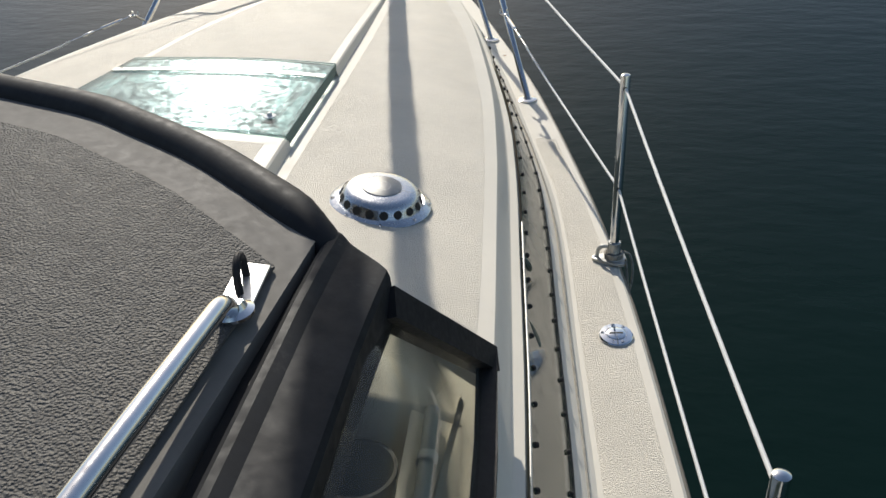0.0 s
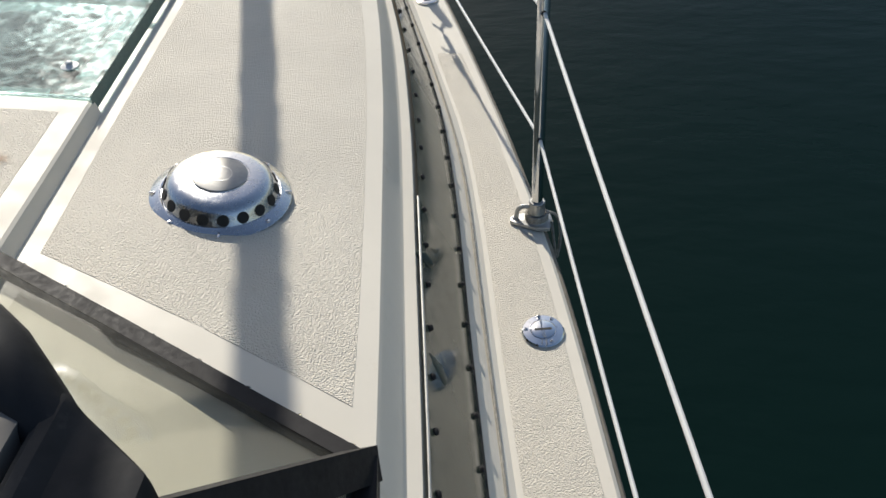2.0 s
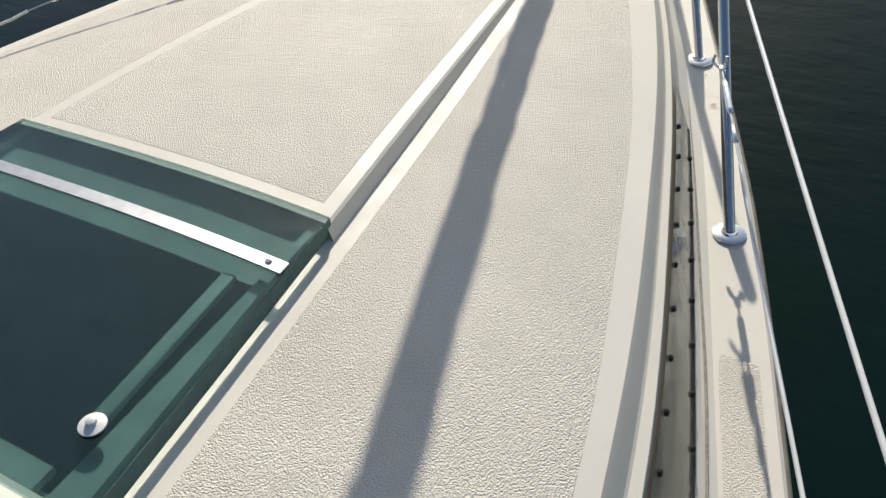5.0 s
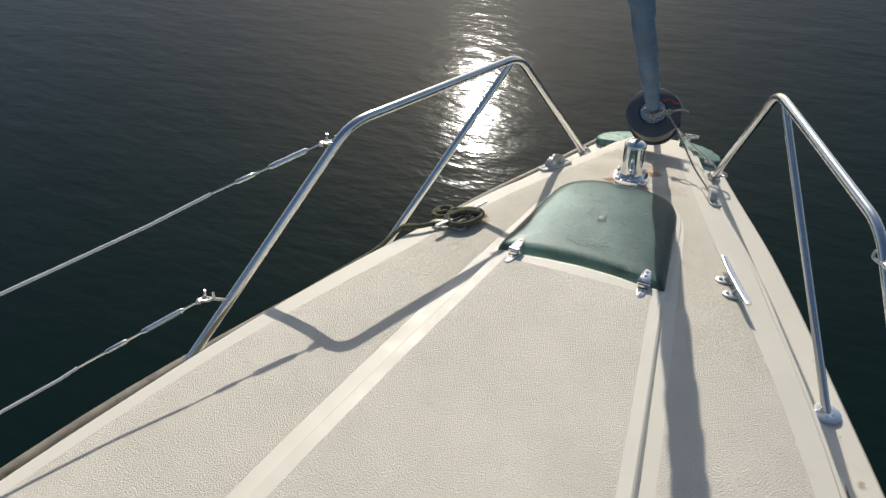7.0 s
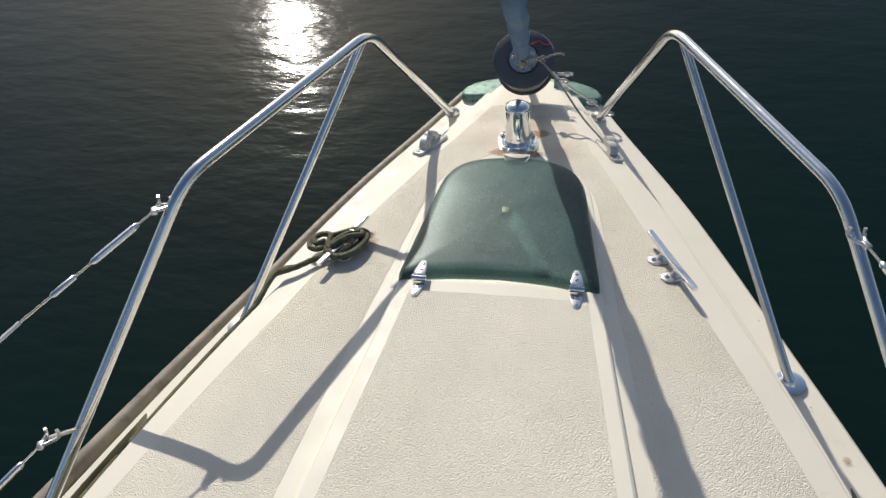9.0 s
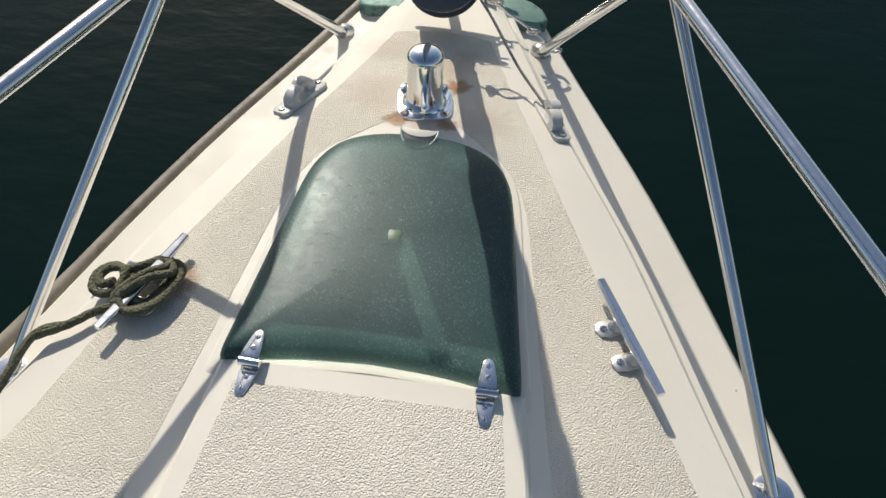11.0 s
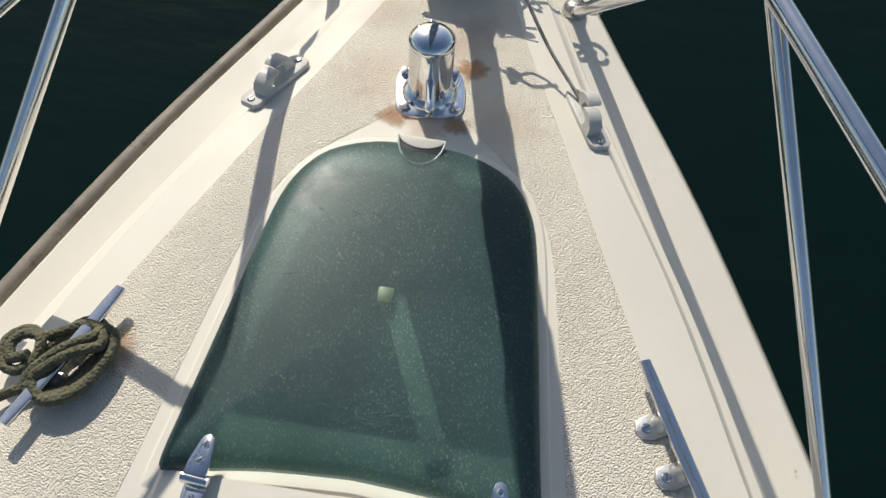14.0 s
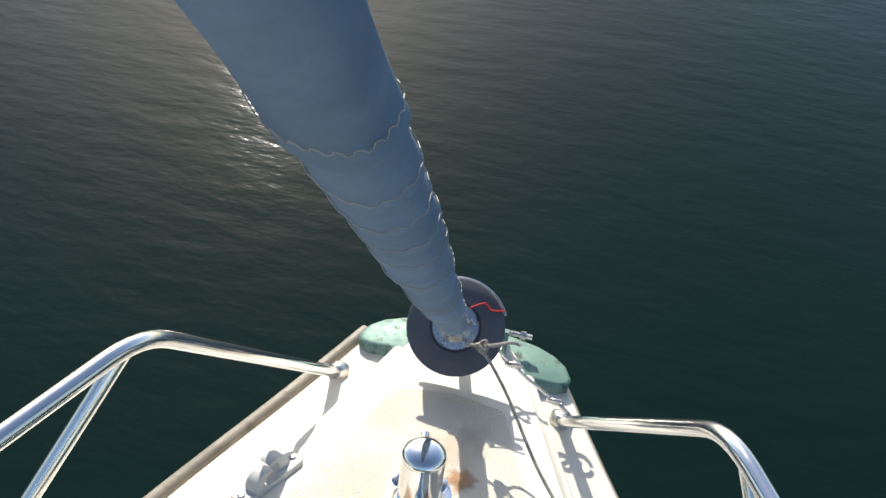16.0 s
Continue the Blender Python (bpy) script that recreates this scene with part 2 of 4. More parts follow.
def part(name, bm, mat, parent, label="", smooth=True, kind="", sharp=35):
    ob = new(name, mesh_of(bm, name, mat, smooth, sharp))
    ob.parent = parent
    return tagged(ob, label, kind=kind)


def grid(rows, close=False):
    """A sheet through rows of points."""
    bm = bmesh.new()
    vs = [[bm.verts.new(p) for p in row] for row in rows]
    for a, b in zip(vs, vs[1:]):
        n = len(a)
        for i in range(n if close else n - 1):
            j = (i + 1) % n
            bm.faces.new((a[i], a[j], b[j], b[i]))
    return bm


def slab(rows, thick):
    """A sheet with thickness straight down."""
    bm = bmesh.new()
    up = [[bm.verts.new(p) for p in row] for row in rows]
    lo = [[bm.verts.new((p[0], p[1], p[2] - thick)) for p in row] for row in rows]
    n, m = len(rows), len(rows[0])
    for k in range(n - 1):
        for i in range(m - 1):
            bm.faces.new((up[k][i], up[k][i + 1], up[k + 1][i + 1], up[k + 1][i]))
            bm.faces.new((lo[k][i], lo[k + 1][i], lo[k + 1][i + 1], lo[k][i + 1]))
    rim = [(0, i) for i in range(m)] + [(k, m - 1) for k in range(1, n)] + [(n - 1, i) for i in range(m - 2, -1, -1)] + [(k, 0) for k in range(n - 2, 0, -1)]
    for (a, b), (c, d) in zip(rim, rim[1:] + rim[:1]):
        bm.faces.new((up[a][b], lo[a][b], lo[c][d], up[c][d]))
    return bm


def smooth_line(points, step=6, closed=False):
    """A soft curve through the points (Catmull-Rom)."""
    p = [Vector(q) for q in points]
    out = []
    for i in range(len(p) - 1):
        a, b, c, d = p[max(i - 1, 0)], p[i], p[i + 1], p[min(i + 2, len(p) - 1)]
        for k in range(step):
            t = k / step
            out.append(0.5 * (2 * b + (c - a) * t + (2 * a - 5 * b + 4 * c - d) * t * t + (3 * b - a - 3 * c + d) * t ** 3))
    return out + [p[-1]]


def bent(points, radius=0.05, steps=6):
    """A straight-sided line with rounded corners."""
    p = [Vector(q) for q in points]
    out = [p[0]]
    for a, b, c in zip(p, p[1:], p[2:]):
        u, v = (a - b), (c - b)
        r = min(radius, u.length * 0.45, v.length * 0.45)
        s, e = b + u.normalized() * r, b + v.normalized() * r
        out += [s.lerp(b, t).lerp(b.lerp(e, t), t) for t in (k / steps for k in range(steps + 1))]
    return out + [p[-1]]


def tube(points, radius, sides=12, bm=None, twist=0.0, caps=True, shape=None):
    """A round bar along a line; radius may be a number or one for each point."""
    bm = bm or bmesh.new()
    p = [Vector(q) for q in points]
    rad = radius if isinstance(radius, (list, tuple)) else [radius] * len(p)
    side, rings = None, []
    for i, q in enumerate(p):
        d = (p[min(i + 1, len(p) - 1)] - p[max(i - 1, 0)]).normalized()
        if side is None:
            side = d.orthogonal().normalized()
        side = (side - d * side.dot(d)).normalized()
        up = d.cross(side)
        ring = []
        for k in range(sides):
            a = 2 * math.pi * k / sides + twist * i
            f = shape(a, i) if shape else 1.0
            ring.append(bm.verts.new(q + (side * math.cos(a) + up * math.sin(a)) * rad[i] * f))
        rings.append(ring)
    for a, b in zip(rings, rings[1:]):
        for k in range(sides):
            bm.faces.new((a[k], a[(k + 1) % sides], b[(k + 1) % sides], b[k]))
    if caps:
        bm.faces.new(rings[0][::-1])
        bm.faces.new(rings[-1])
    return bm


def lathe(profile, sides=24, at=(0, 0, 0), bm=None, tilt=None):
    """A turned body: profile of (radius, height)."""
    bm = bm or bmesh.new()
    m = Matrix.Translation(at) @ (tilt or Matrix())
    rings = []
    for r, z in profile:
        if r < 1e-6:
            rings.append([bm.verts.new(m @ Vector((0, 0, z)))])
        else:
            rings.append([bm.verts.new(m @ Vector((r * math.cos(2 * math.pi * k / sides), r * math.sin(2 * math.pi * k / sides), z))) for k in range(sides)])
    for a, b in zip(rings, rings[1:]):
        for k in range(sides):
            j = (k + 1) % sides
            if len(a) == 1 and len(b) > 1:
                bm.faces.new((a[0], b[k], b[j]))
            elif len(b) == 1 and len(a) > 1:
                bm.faces.new((a[k], a[j], b[0]))
            elif len(a) > 1:
                bm.faces.new((a[k], a[j], b[j], b[k]))
    return bm


def box(size, at=(0, 0, 0), bevel=0.004, turn=(0, 0, 0), segments=2, bm=None):
    bm2 = bmesh.new()
    bmesh.ops.create_cube(bm2, size=1, matrix=Matrix.Diagonal((*size, 1)))
    if bevel:
        bmesh.ops.bevel(bm2, geom=bm2.edges[:], offset=bevel, segments=segments, affect="EDGES", profile=0.5)
    bmesh.ops.transform(bm2, matrix=pose(*at, *turn), verts=bm2.verts)
    if bm is None:
        return bm2
    me = bpy.data.meshes.new("join")
    bm2.to_mesh(me)
    bm2.free()
    bm.from_mesh(me)
    bpy.data.meshes.remove(me)
    return bm


def plate(outline, thick, at=(0, 0, 0), turn=(0, 0, 0), bevel=0.002, rise=None):
    """A flat plate of any outline, softened at its upper rim."""
    bm = bmesh.new()
    face = bm.faces.new([bm.verts.new((x, y, 0)) for x, y in outline])
    made = bmesh.ops.extrude_face_region(bm, geom=[face])
    tops = [v for v in made["geom"] if isinstance(v, bmesh.types.BMVert)]
    bmesh.ops.translate(bm, verts=tops, vec=(0, 0, thick))
    if bevel:
        edges = [e for e in bm.edges if all(v in set(tops) for v in e.verts)]
        bmesh.ops.bevel(bm, geom=edges, offset=bevel, segments=2, affect="EDGES", profile=0.5)
    bmesh.ops.transform(bm, matrix=pose(*at, *turn), verts=bm.verts)
    return bm


def screw(parent, at, r=0.005, normal=(0, 0, 1), mat=None):
    """A domed screw head with its slot."""
    q = Vector(normal).to_track_quat("Z", "Y").to_matrix().to_4x4()
    head = part("screw", lathe([(r, -0.002), (r, r * 0.15), (r * 0.75, r * 0.4), (0, r * 0.5)], 12, at, tilt=q), mat or STEEL, parent)
    slot = box((r * 1.6, r * 0.22, 0.0006), (0, 0, r * 0.5), 0)
    bmesh.ops.transform(slot, matrix=Matrix.Translation(at) @ q @ pose(0, 0, 0, 0, 0, 37 * (at[0] + at[1]) * 50), verts=slot.verts)
    part("slot", slot, HOLLOW_SHADE, head)


def table(rows):
    ys, vs = zip(*rows)
    def f(y):
        return float(np.interp(y, ys, vs))
    def g(y):                      # softened
        return (f(y - 0.12) + 2 * f(y - 0.05) + 2 * f(y) + 2 * f(y + 0.05) + f(y + 0.12)) / 8
    return g


# ---- the boat's lines ----
crown = table([(-5, 0.16), (-3.2, 0.085), (-2.5, 0.06), (-2, 0.042), (-1.5, 0.036), (-1, 0.032), (-0.5, 0.018), (0, -0.003), (0.5, -0.035), (0.94, -0.10), (1.3, -0.17)])
sheer = table([(-5, -0.60), (-2, -0.393), (-1.685, -0.372), (-0.626, -0.293), (0.05, -0.25), (1.04, -0.19), (1.4, -0.17)])
edge = table([(-5, 1.25), (-3.2, 1.10), (-2.57, 1.03), (-2.28, 0.995), (-1.94, 0.952), (-1.67, 0.918), (-1.3, 0.86), (-1.1, 0.82), (-0.82, 0.753), (-0.6, 0.699),
              (-0.38, 0.638), (-0.12, 0.555), (0.06, 0.487), (0.2, 0.442), (0.36, 0.388), (0.6, 0.285), (0.8, 0.22), (1.0, 0.16), (1.25, 0.09)])
gunwale = table([(-5, 1.75), (-2.52, 1.415), (-2.05, 1.335), (-1.8, 1.287), (-1.6, 1.24), (-1.3, 1.163), (-0.867, 1.036), (-0.505, 0.922), (-0.231, 0.822), (0.0, 0.733), (0.11, 0.688),
                 (0.41, 0.572), (0.661, 0.466), (1.007, 0.29), (1.18, 0.212), (1.35, 0.13)])
foot = table([(-5, 1.45), (-2.5, 1.20), (-2.07, 1.137), (-1.915, 1.117), (-1.667, 1.084), (-1.346, 1.028), (-0.917, 0.905), (-0.5, 0.785), (-0.1, 0.66), (0.145, 0.572),
              (0.29, 0.515), (0.376, 0.48), (0.459, 0.445), (0.6, 0.375), (0.8, 0.285), (1.0, 0.20), (1.25, 0.11)])
panel_half = table([(-2.7, 0.475), (-2.4, 0.45), (-1.9, 0.40), (-1.28, 0.352), (-0.92, 0.32), (-0.5, 0.277), (-0.1, 0.232), (0.1, 0.215)])
panel_up = table([(-3, 0.03), (-0.9, 0.03), (-0.2, 0.014), (0.1, 0.008)])


def top(x, y):
    return crown(y) - (0.12 if x > 0 else 0.045) * x * x


def shoulder(x, y):
    """How far the coachroof rounds down towards its edge."""
    return 0.006 * max(0.0, 8 * abs(x) / (edge(y) * (1.0 if x > 0 else 0.962)) - 6)


def top_edge(y, sgn=1):
    return top(sgn * edge(y) * (1.0 if sgn > 0 else 0.962), y) - 0.012


# ---- water and hull ----
wat = new("water", mesh_of(grid([[(x, y, 0) for x in (-2500, -60, -12, -4, 0, 4, 12, 60, 2500)] for y in (-2500, -60, -12, -4, 0, 4, 12, 60, 2500)]), "water", WATER))
wat.location = (0, 0, -1.12)
tagged(wat, "dark green harbour water with small ripples", "water", kind="structure")

STATIONS = [-4.4 + 0.08 * i for i in range(int((1.2 + 4.4) / 0.08) + 1)]


def half_section(y, sgn=1):
    """The deck from the middle out to the gunwale."""
    e, f, g = edge(y) * (1.0 if sgn > 0 else 0.962), foot(y), gunwale(y)
    zt, zs = top_edge(y, sgn), sheer(y)
    drop = max(0.0, zt - zs)
    out = [(e * k / 8, top(sgn * e * k / 8, y) - 0.012 * max(0, k - 6) / 2) for k in range(9)]
    out += [(e + 0.006, zt - 0.008), (e + 0.012 + 0.1 * (f - e), zt - 0.2 * drop), (e + 0.014 + 0.12 * (f - e), zt - 0.22 * drop), (e + 0.014 + 0.24 * (f - e), zt - 0.24 * drop),
            (e + 0.016 + 0.27 * (f - e), zt - 0.3 * drop), (e + (f - e) * 0.75, zs + 0.22 * drop), (e + (f - e) * 0.9, zs + 0.14 * drop), (f + 0.004, zs + 0.06 * drop), (f + 0.022, zs + 0.012 * drop + 0.002),
            (f + 0.03, zs), (0.5 * (f + 0.03 + g - 0.008), zs - 0.002), (g - 0.008, zs - 0.003), (g, zs - 0.010), (g + 0.001, zs - 0.03)]
    return out


deck = thing("deck", "cream moulded boat deck with coachroof and side decks", "boat deck", kind="structure")
rows = []
for y in STATIONS:
    rows.append([(-x, y, z) for x, z in reversed(half_section(y, -1)[1:])] + [(x, y, z) for x, z in half_section(y)])
moulding = grid(rows)
# the openings under the skylight and the fore hatch
gone = [f for f in moulding.faces if (abs(f.calc_center_median().x) < 0.30 and -1.84 < f.calc_center_median().y < -1.42)
        or (abs(f.calc_center_median().x) < 0.15 and 0.06 < f.calc_center_median().y < 0.44)
        or (abs(f.calc_center_median().x) < 0.985 and f.calc_center_median().y < -2.70)]
bmesh.ops.delete(moulding, geom=gone, context="FACES")
part("deck_moulding", moulding, GELCOAT, deck, sharp=18)
hull = thing("hull", "white boat topsides below the deck edge", "boat hull", kind="structure")
for sgn in (-1, 1):
    part("topside", grid([[(sgn * (gunwale(y) + 0.001), y, sheer(y) - 0.03), (sgn * (gunwale(y) * 0.97), y, sheer(y) - 0.3),
                           (sgn * gunwale(y) * 0.85, y - 0.12, -0.8), (sgn * gunwale(y) * 0.75, y - 0.25, -1.6)] for y in STATIONS]), HULL, hull)
    part("rub_rail", tube([(sgn * (gunwale(y) + (0.032 + 0.028 * min(1.0, max(0.0, 0.3 - y)) if sgn < 0 else -0.004)), y, sheer(y) - 0.034) for y in STATIONS], [0.016 + 0.008 * min(1.0, max(0.0, 0.3 - y)) if sgn < 0 else 0.018 for y in STATIONS], 14), RUBRAIL, hull, "weathered brown rubbing rail")

def end_wall(name, y, mat):
    s = [(-x, z) for x, z in reversed(half_section(y, -1)[1:])] + half_section(y)
    bm = bmesh.new()
    hi = [bm.verts.new((x, y, z)) for x, z in s]
    lo = [bm.verts.new((x * 0.8, y - 0.1, -1.6)) for x, z in s]
    for i in range(len(s) - 1):
        bm.faces.new((hi[i], hi[i + 1], lo[i + 1], lo[i]))
    part(name, bm, mat, hull, smooth=False)


end_wall("transom", STATIONS[0], HULL)
end_wall("stem_face", STATIONS[-1], HULL)


# ---- non-slip pads ----
pad_out = table([(-2.6, 1.0), (-2.498, 0.988), (-2.284, 0.965), (-1.95, 0.922), (-1.685, 0.887), (-1.316, 0.826), (-0.87, 0.722), (-0.65, 0.665), (-0.45, 0.60), (-0.167, 0.502),
                 (0.02, 0.425), (0.213, 0.348), (0.326, 0.308), (0.39, 0.286), (0.47, 0.252), (0.58, 0.222), (0.755, 0.16), (0.79, 0.15), (0.925, 0.11), (0.97, 0.09)])
pad_in = table([(-2.6, 0.51), (-2.27, 0.48), (-1.94, 0.445), (-1.457, 0.407), (-1.2, 0.387), (-0.877, 0.36), (-0.227, 0.285), (0.0, 0.255), (0.2, 0.232),
                (0.387, 0.212), (0.45, 0.20), (0.50, 0.178), (0.54, 0.15), (0.57, 0.11), (0.60, 0.04), (0.62, 0.001), (1.0, 0.001)])


def pad(parent, inner, outer, aft, fore, height, nu=14, nv=60, sgn=1, lift=0.004, mat=None):
    rows = []
    for v in range(nv + 1):
        row = []
        for u in range(nu + 1):
            a = u / nu
            y = aft(a) + (fore(a) - aft(a)) * v / nv
            x = inner(y) + (outer(y) - inner(y)) * a
            rim = min(1.0, 0.85 + min(u, nu - u, v, nv - v))
            row.append((sgn * x, y, height(sgn * x, y) + lift * rim))
        rows.append(row)
    return part("nonslip_pad", slab(rows, 0.006), mat or NONSLIP, parent, "pebbled cream non-slip area")


for sgn in (-1, 1):
    pad(deck, pad_in, pad_out if sgn > 0 else (lambda y: pad_out(y) * float(np.interp(y, [-0.1, 0.25], [0.967, 1.05]))), lambda a: -2.27 - 0.2 * a, lambda a: -0.2, lambda x, y: top(x, y) - 0.003 - shoulder(x, y), sgn=sgn, nv=60)
    pad(deck, pad_in, pad_out if sgn > 0 else (lambda y: pad_out(y) * float(np.interp(y, [-0.1, 0.25], [0.967, 1.05]))), lambda a: -0.2, lambda a: 0.965 - 0.02 * a, lambda x, y: top(x, y) - 0.003 - shoulder(x, y), sgn=sgn, nv=60, mat=NONSLIP_FINE)
    pad(deck, lambda y: foot(y) + 0.036, lambda y: gunwale(y) - 0.030, lambda a: -4.3, lambda a: -0.95, lambda x, y: sheer(y) - 0.004, sgn=sgn)


# ---- raised panel along the middle ----
def panel_top(x, y):
    return top(x, y) + panel_up(y)


def raised(aft, fore):
    rows = []
    n = 24
    for k in range(n + 1):
        y = aft + (fore - aft) * k / n
        h = panel_half(y)
        p = h * 0.965
        xs = [-p - 0.012, -p - 0.002, -p + 0.003] + [-p + (h + p) * i / 10 for i in range(1, 10)] + [h - 0.003, h + 0.002, h + 0.012]
        zs = [top(-h, y) - 0.01, panel_top(-h, y) - 0.004, panel_top(-h, y)] + [panel_top(-p + (h + p) * i / 10, y) for i in range(1, 10)] + [panel_top(h, y), panel_top(h, y) - 0.004, top(h, y) - 0.01]
        rows.append([(x, y, z) for x, z in zip(xs, zs)])
    return slab(rows, 0.004)


SKY_AFT, SKY_FORE = -1.864, -1.282
part("raised_panel", raised(SKY_FORE - 0.01, 0.0), GELCOAT, deck, sharp=22)
part("raised_panel", raised(-2.75, SKY_AFT + 0.01), GELCOAT, deck, sharp=22)
for sgn in (1,):
    pad(deck, lambda y: -panel_half(y) * 0.965 + 0.03, lambda y: panel_half(y) - 0.03, lambda a: SKY_FORE + 0.035, lambda a: -0.035, lambda x, y: panel_top(x, y) - 0.003, nu=20, nv=40)
    pad(deck, lambda y: -panel_half(y) * 0.965 + 0.045, lambda y: panel_half(y) - 0.045, lambda a: -2.6, lambda a: SKY_AFT - 0.045, lambda x, y: panel_top(x, y) - 0.003, nu=20, nv=20)


# ---- boxes below the openings, near-black to paint in the unlit cabin ----
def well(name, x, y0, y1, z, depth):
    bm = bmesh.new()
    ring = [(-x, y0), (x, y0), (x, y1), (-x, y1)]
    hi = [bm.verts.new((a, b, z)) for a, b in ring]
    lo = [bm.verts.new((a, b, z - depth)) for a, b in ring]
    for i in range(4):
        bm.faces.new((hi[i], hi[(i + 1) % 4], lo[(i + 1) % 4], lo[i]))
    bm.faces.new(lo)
    part(name, bm, HOLLOW_SHADE, deck, smooth=False)


well("cabin_shade_box", 0.36, -1.9, -1.36, 0.015, 0.35)
well("cabin_shade_box", 0.20, -0.01, 0.50, -0.05, 0.35)

# ---- skylight ----
skylight = thing("skylight_hatch", "green tinted acrylic skylight with a steel strip, set across the coachroof", "hatch", (0, -1.57, 0.05))


def local(ob, points):
    """Points in the boat's axes, as the thing sees them."""
    m = (TRIM.inverted() @ ob.matrix_world).inverted()
    return [m @ Vector(p) for p in points]


def sheet_over(ob, aft, fore, lift, over, thick=0.014, n=10):
    """A sawn sheet that follows the camber, square at its edges."""
    rows = []
    for k in range(n + 1):
        y = aft + (fore - aft) * k / n
        a, b = -(panel_half(y) + over) * 0.955, panel_half(y) + over
        rows.append(local(ob, [(x, y, panel_top(x, y) + lift) for x in (a + (b - a) * i / 16 for i in range(17))]))
    return slab(rows, thick)


pane = part("pane", sheet_over(skylight, SKY_AFT, SKY_FORE, 0.010, 0.002), SKYPANE, skylight)
pane.visible_shadow = False
for sgn in (-1, 1):
    wide = (lambda y: (panel_half(y) + 0.002) * (1.0 if sgn > 0 else 0.955) + 0.0008)
    ys = [SKY_AFT + (SKY_FORE - SKY_AFT) * k / 10 for k in range(11)]
    part("sawn_edge", grid([local(skylight, [(sgn * wide(y), y, panel_top(sgn * wide(y), y) + z) for z in (0.0085, -0.022)]) for y in ys]), SKYEDGE, skylight, "dark green sawn edge")
    part("ledge", slab([local(skylight, [(sgn * x, y, panel_top(sgn * x, y) - 0.014) for x in (0.325, 0.34, panel_half(y) * 0.94)]) for y in ys], 0.012), GELCOAT, skylight, "cream ledge under the pane")
part("ledge", slab([local(skylight, [(x, y, panel_top(x, y) - 0.016) for x in (-0.3, -0.15, 0, 0.15, 0.3)]) for y in (SKY_AFT + 0.004, SKY_AFT + 0.05)], 0.012), GELCOAT, skylight, "cream ledge under the pane")
strip = part("strip", slab([local(skylight, [(x, y, panel_top(x, y) + 0.0145) for x in (-0.338 + 0.700 * i / 16 for i in range(17))]) for y in (-1.428, -1.404)], 0.0035), ALUMINIUM, skylight, "dull steel clamping strip")
for x in (-0.31, 0.334):
    screw(strip, local(skylight, [(x, -1.416, panel_top(x, -1.416) + 0.0145)])[0], 0.006)
for x in (-0.30, 0.315):
    q = local(skylight, [(x, -1.755, panel_top(x, -1.755) + 0.010)])[0]
    part("knob", lathe([(0.018, 0), (0.018, 0.002), (0.012, 0.004), (0.007, 0.005), (0.007, 0.010), (0.004, 0.012), (0, 0.012)], 20, q), WHITE_PLASTIC, skylight, "white fastening washer")
for sgn in (-1, 1):
    part("inner_bar", box((0.024, 0.30, 0.012), local(skylight, [(sgn * 0.292, -1.60, panel_top(sgn * 0.292, -1.60) - 0.014)])[0], 0.003, (0, 0, 3 * sgn)), GELCOAT, skylight, "pale stay under the pane")

# ---- fore hatch ----
hatch = thing("fore_hatch", "green domed acrylic fore hatch with two steel hinges", "hatch", (0, 0.26, 0))
half = [(0.0, 0.022), (0.10, 0.016), (0.19, 0.002), (0.214, -0.002), (0.221, 0.012), (0.213, 0.097), (0.197, 0.267), (0.186, 0.38), (0.172, 0.44), (0.145, 0.487), (0.11, 0.513), (0.07, 0.528), (0.034, 0.533),
        (0.033, 0.512), (0.022, 0.497), (0.0, 0.491)]
right = smooth_line([(x, y, 0) for x, y in half[:13]], 3) + [Vector((x, y, 0)) for x, y in half[13:]]
outline = [(p.x, p.y) for p in right] + [(-p.x, p.y) for p in reversed(right[1:-1])]
plain = [(x, 0.533 if abs(x) < 0.0335 and y > 0.4 else y) for x, y in outline]
rings = []
for s, up in ((1.0, 0.004), (0.995, 0.016), (0.975, 0.024), (0.94, 0.029), (0.85, 0.032), (0.6, 0.035), (0.3, 0.036), (0.02, 0.036)):
    rings.append([Vector((x * s, (y - 0.26) * s, top(x * s, 0.26 + (y - 0.26) * s) + up)) for x, y in plain])
bm = grid(rings, close=True)
bm.faces.new([v for v in bm.verts][-len(outline):])
dome = part("dome", bm, ACRYLIC, hatch)
dome.visible_shadow = False
sm = dome.modifiers.new("thick", "SOLIDIFY")
sm.thickness, sm.offset = 0.006, -1
part("coaming", grid([[Vector((x * s, (y - 0.26) * s, top(x * s, 0.26 + (y - 0.26) * s) + up)) for x, y in plain] for s, up in ((0.90, -0.03), (0.96, 0.003), (1.06, 0.003), (1.10, -0.004))], close=True), GELCOAT, hatch, "cream moulded rim")
part("finger_notch", plate([(0.034 * math.cos(a), 0.274 + 0.020 * math.sin(a)) for a in (math.pi + math.pi * k / 18 for k in range(19))], 0.012, (0, 0, top(0, 0.52) + 0.0215), bevel=0.002), GELCOAT, hatch, "cream finger notch")
# a dark plate on the dome paints the shaded cavity of the notch
part("notch_shade", plate([(0.0335 * math.cos(a), 0.273 + 0.048 * math.sin(a)) for a in (math.pi + math.pi * k / 18 for k in range(19))], 0.008, (0, 0, top(0, 0.52) + 0.0235), bevel=0.001), HOLLOW_SHADE, hatch, "dark shade painted in the finger notch")
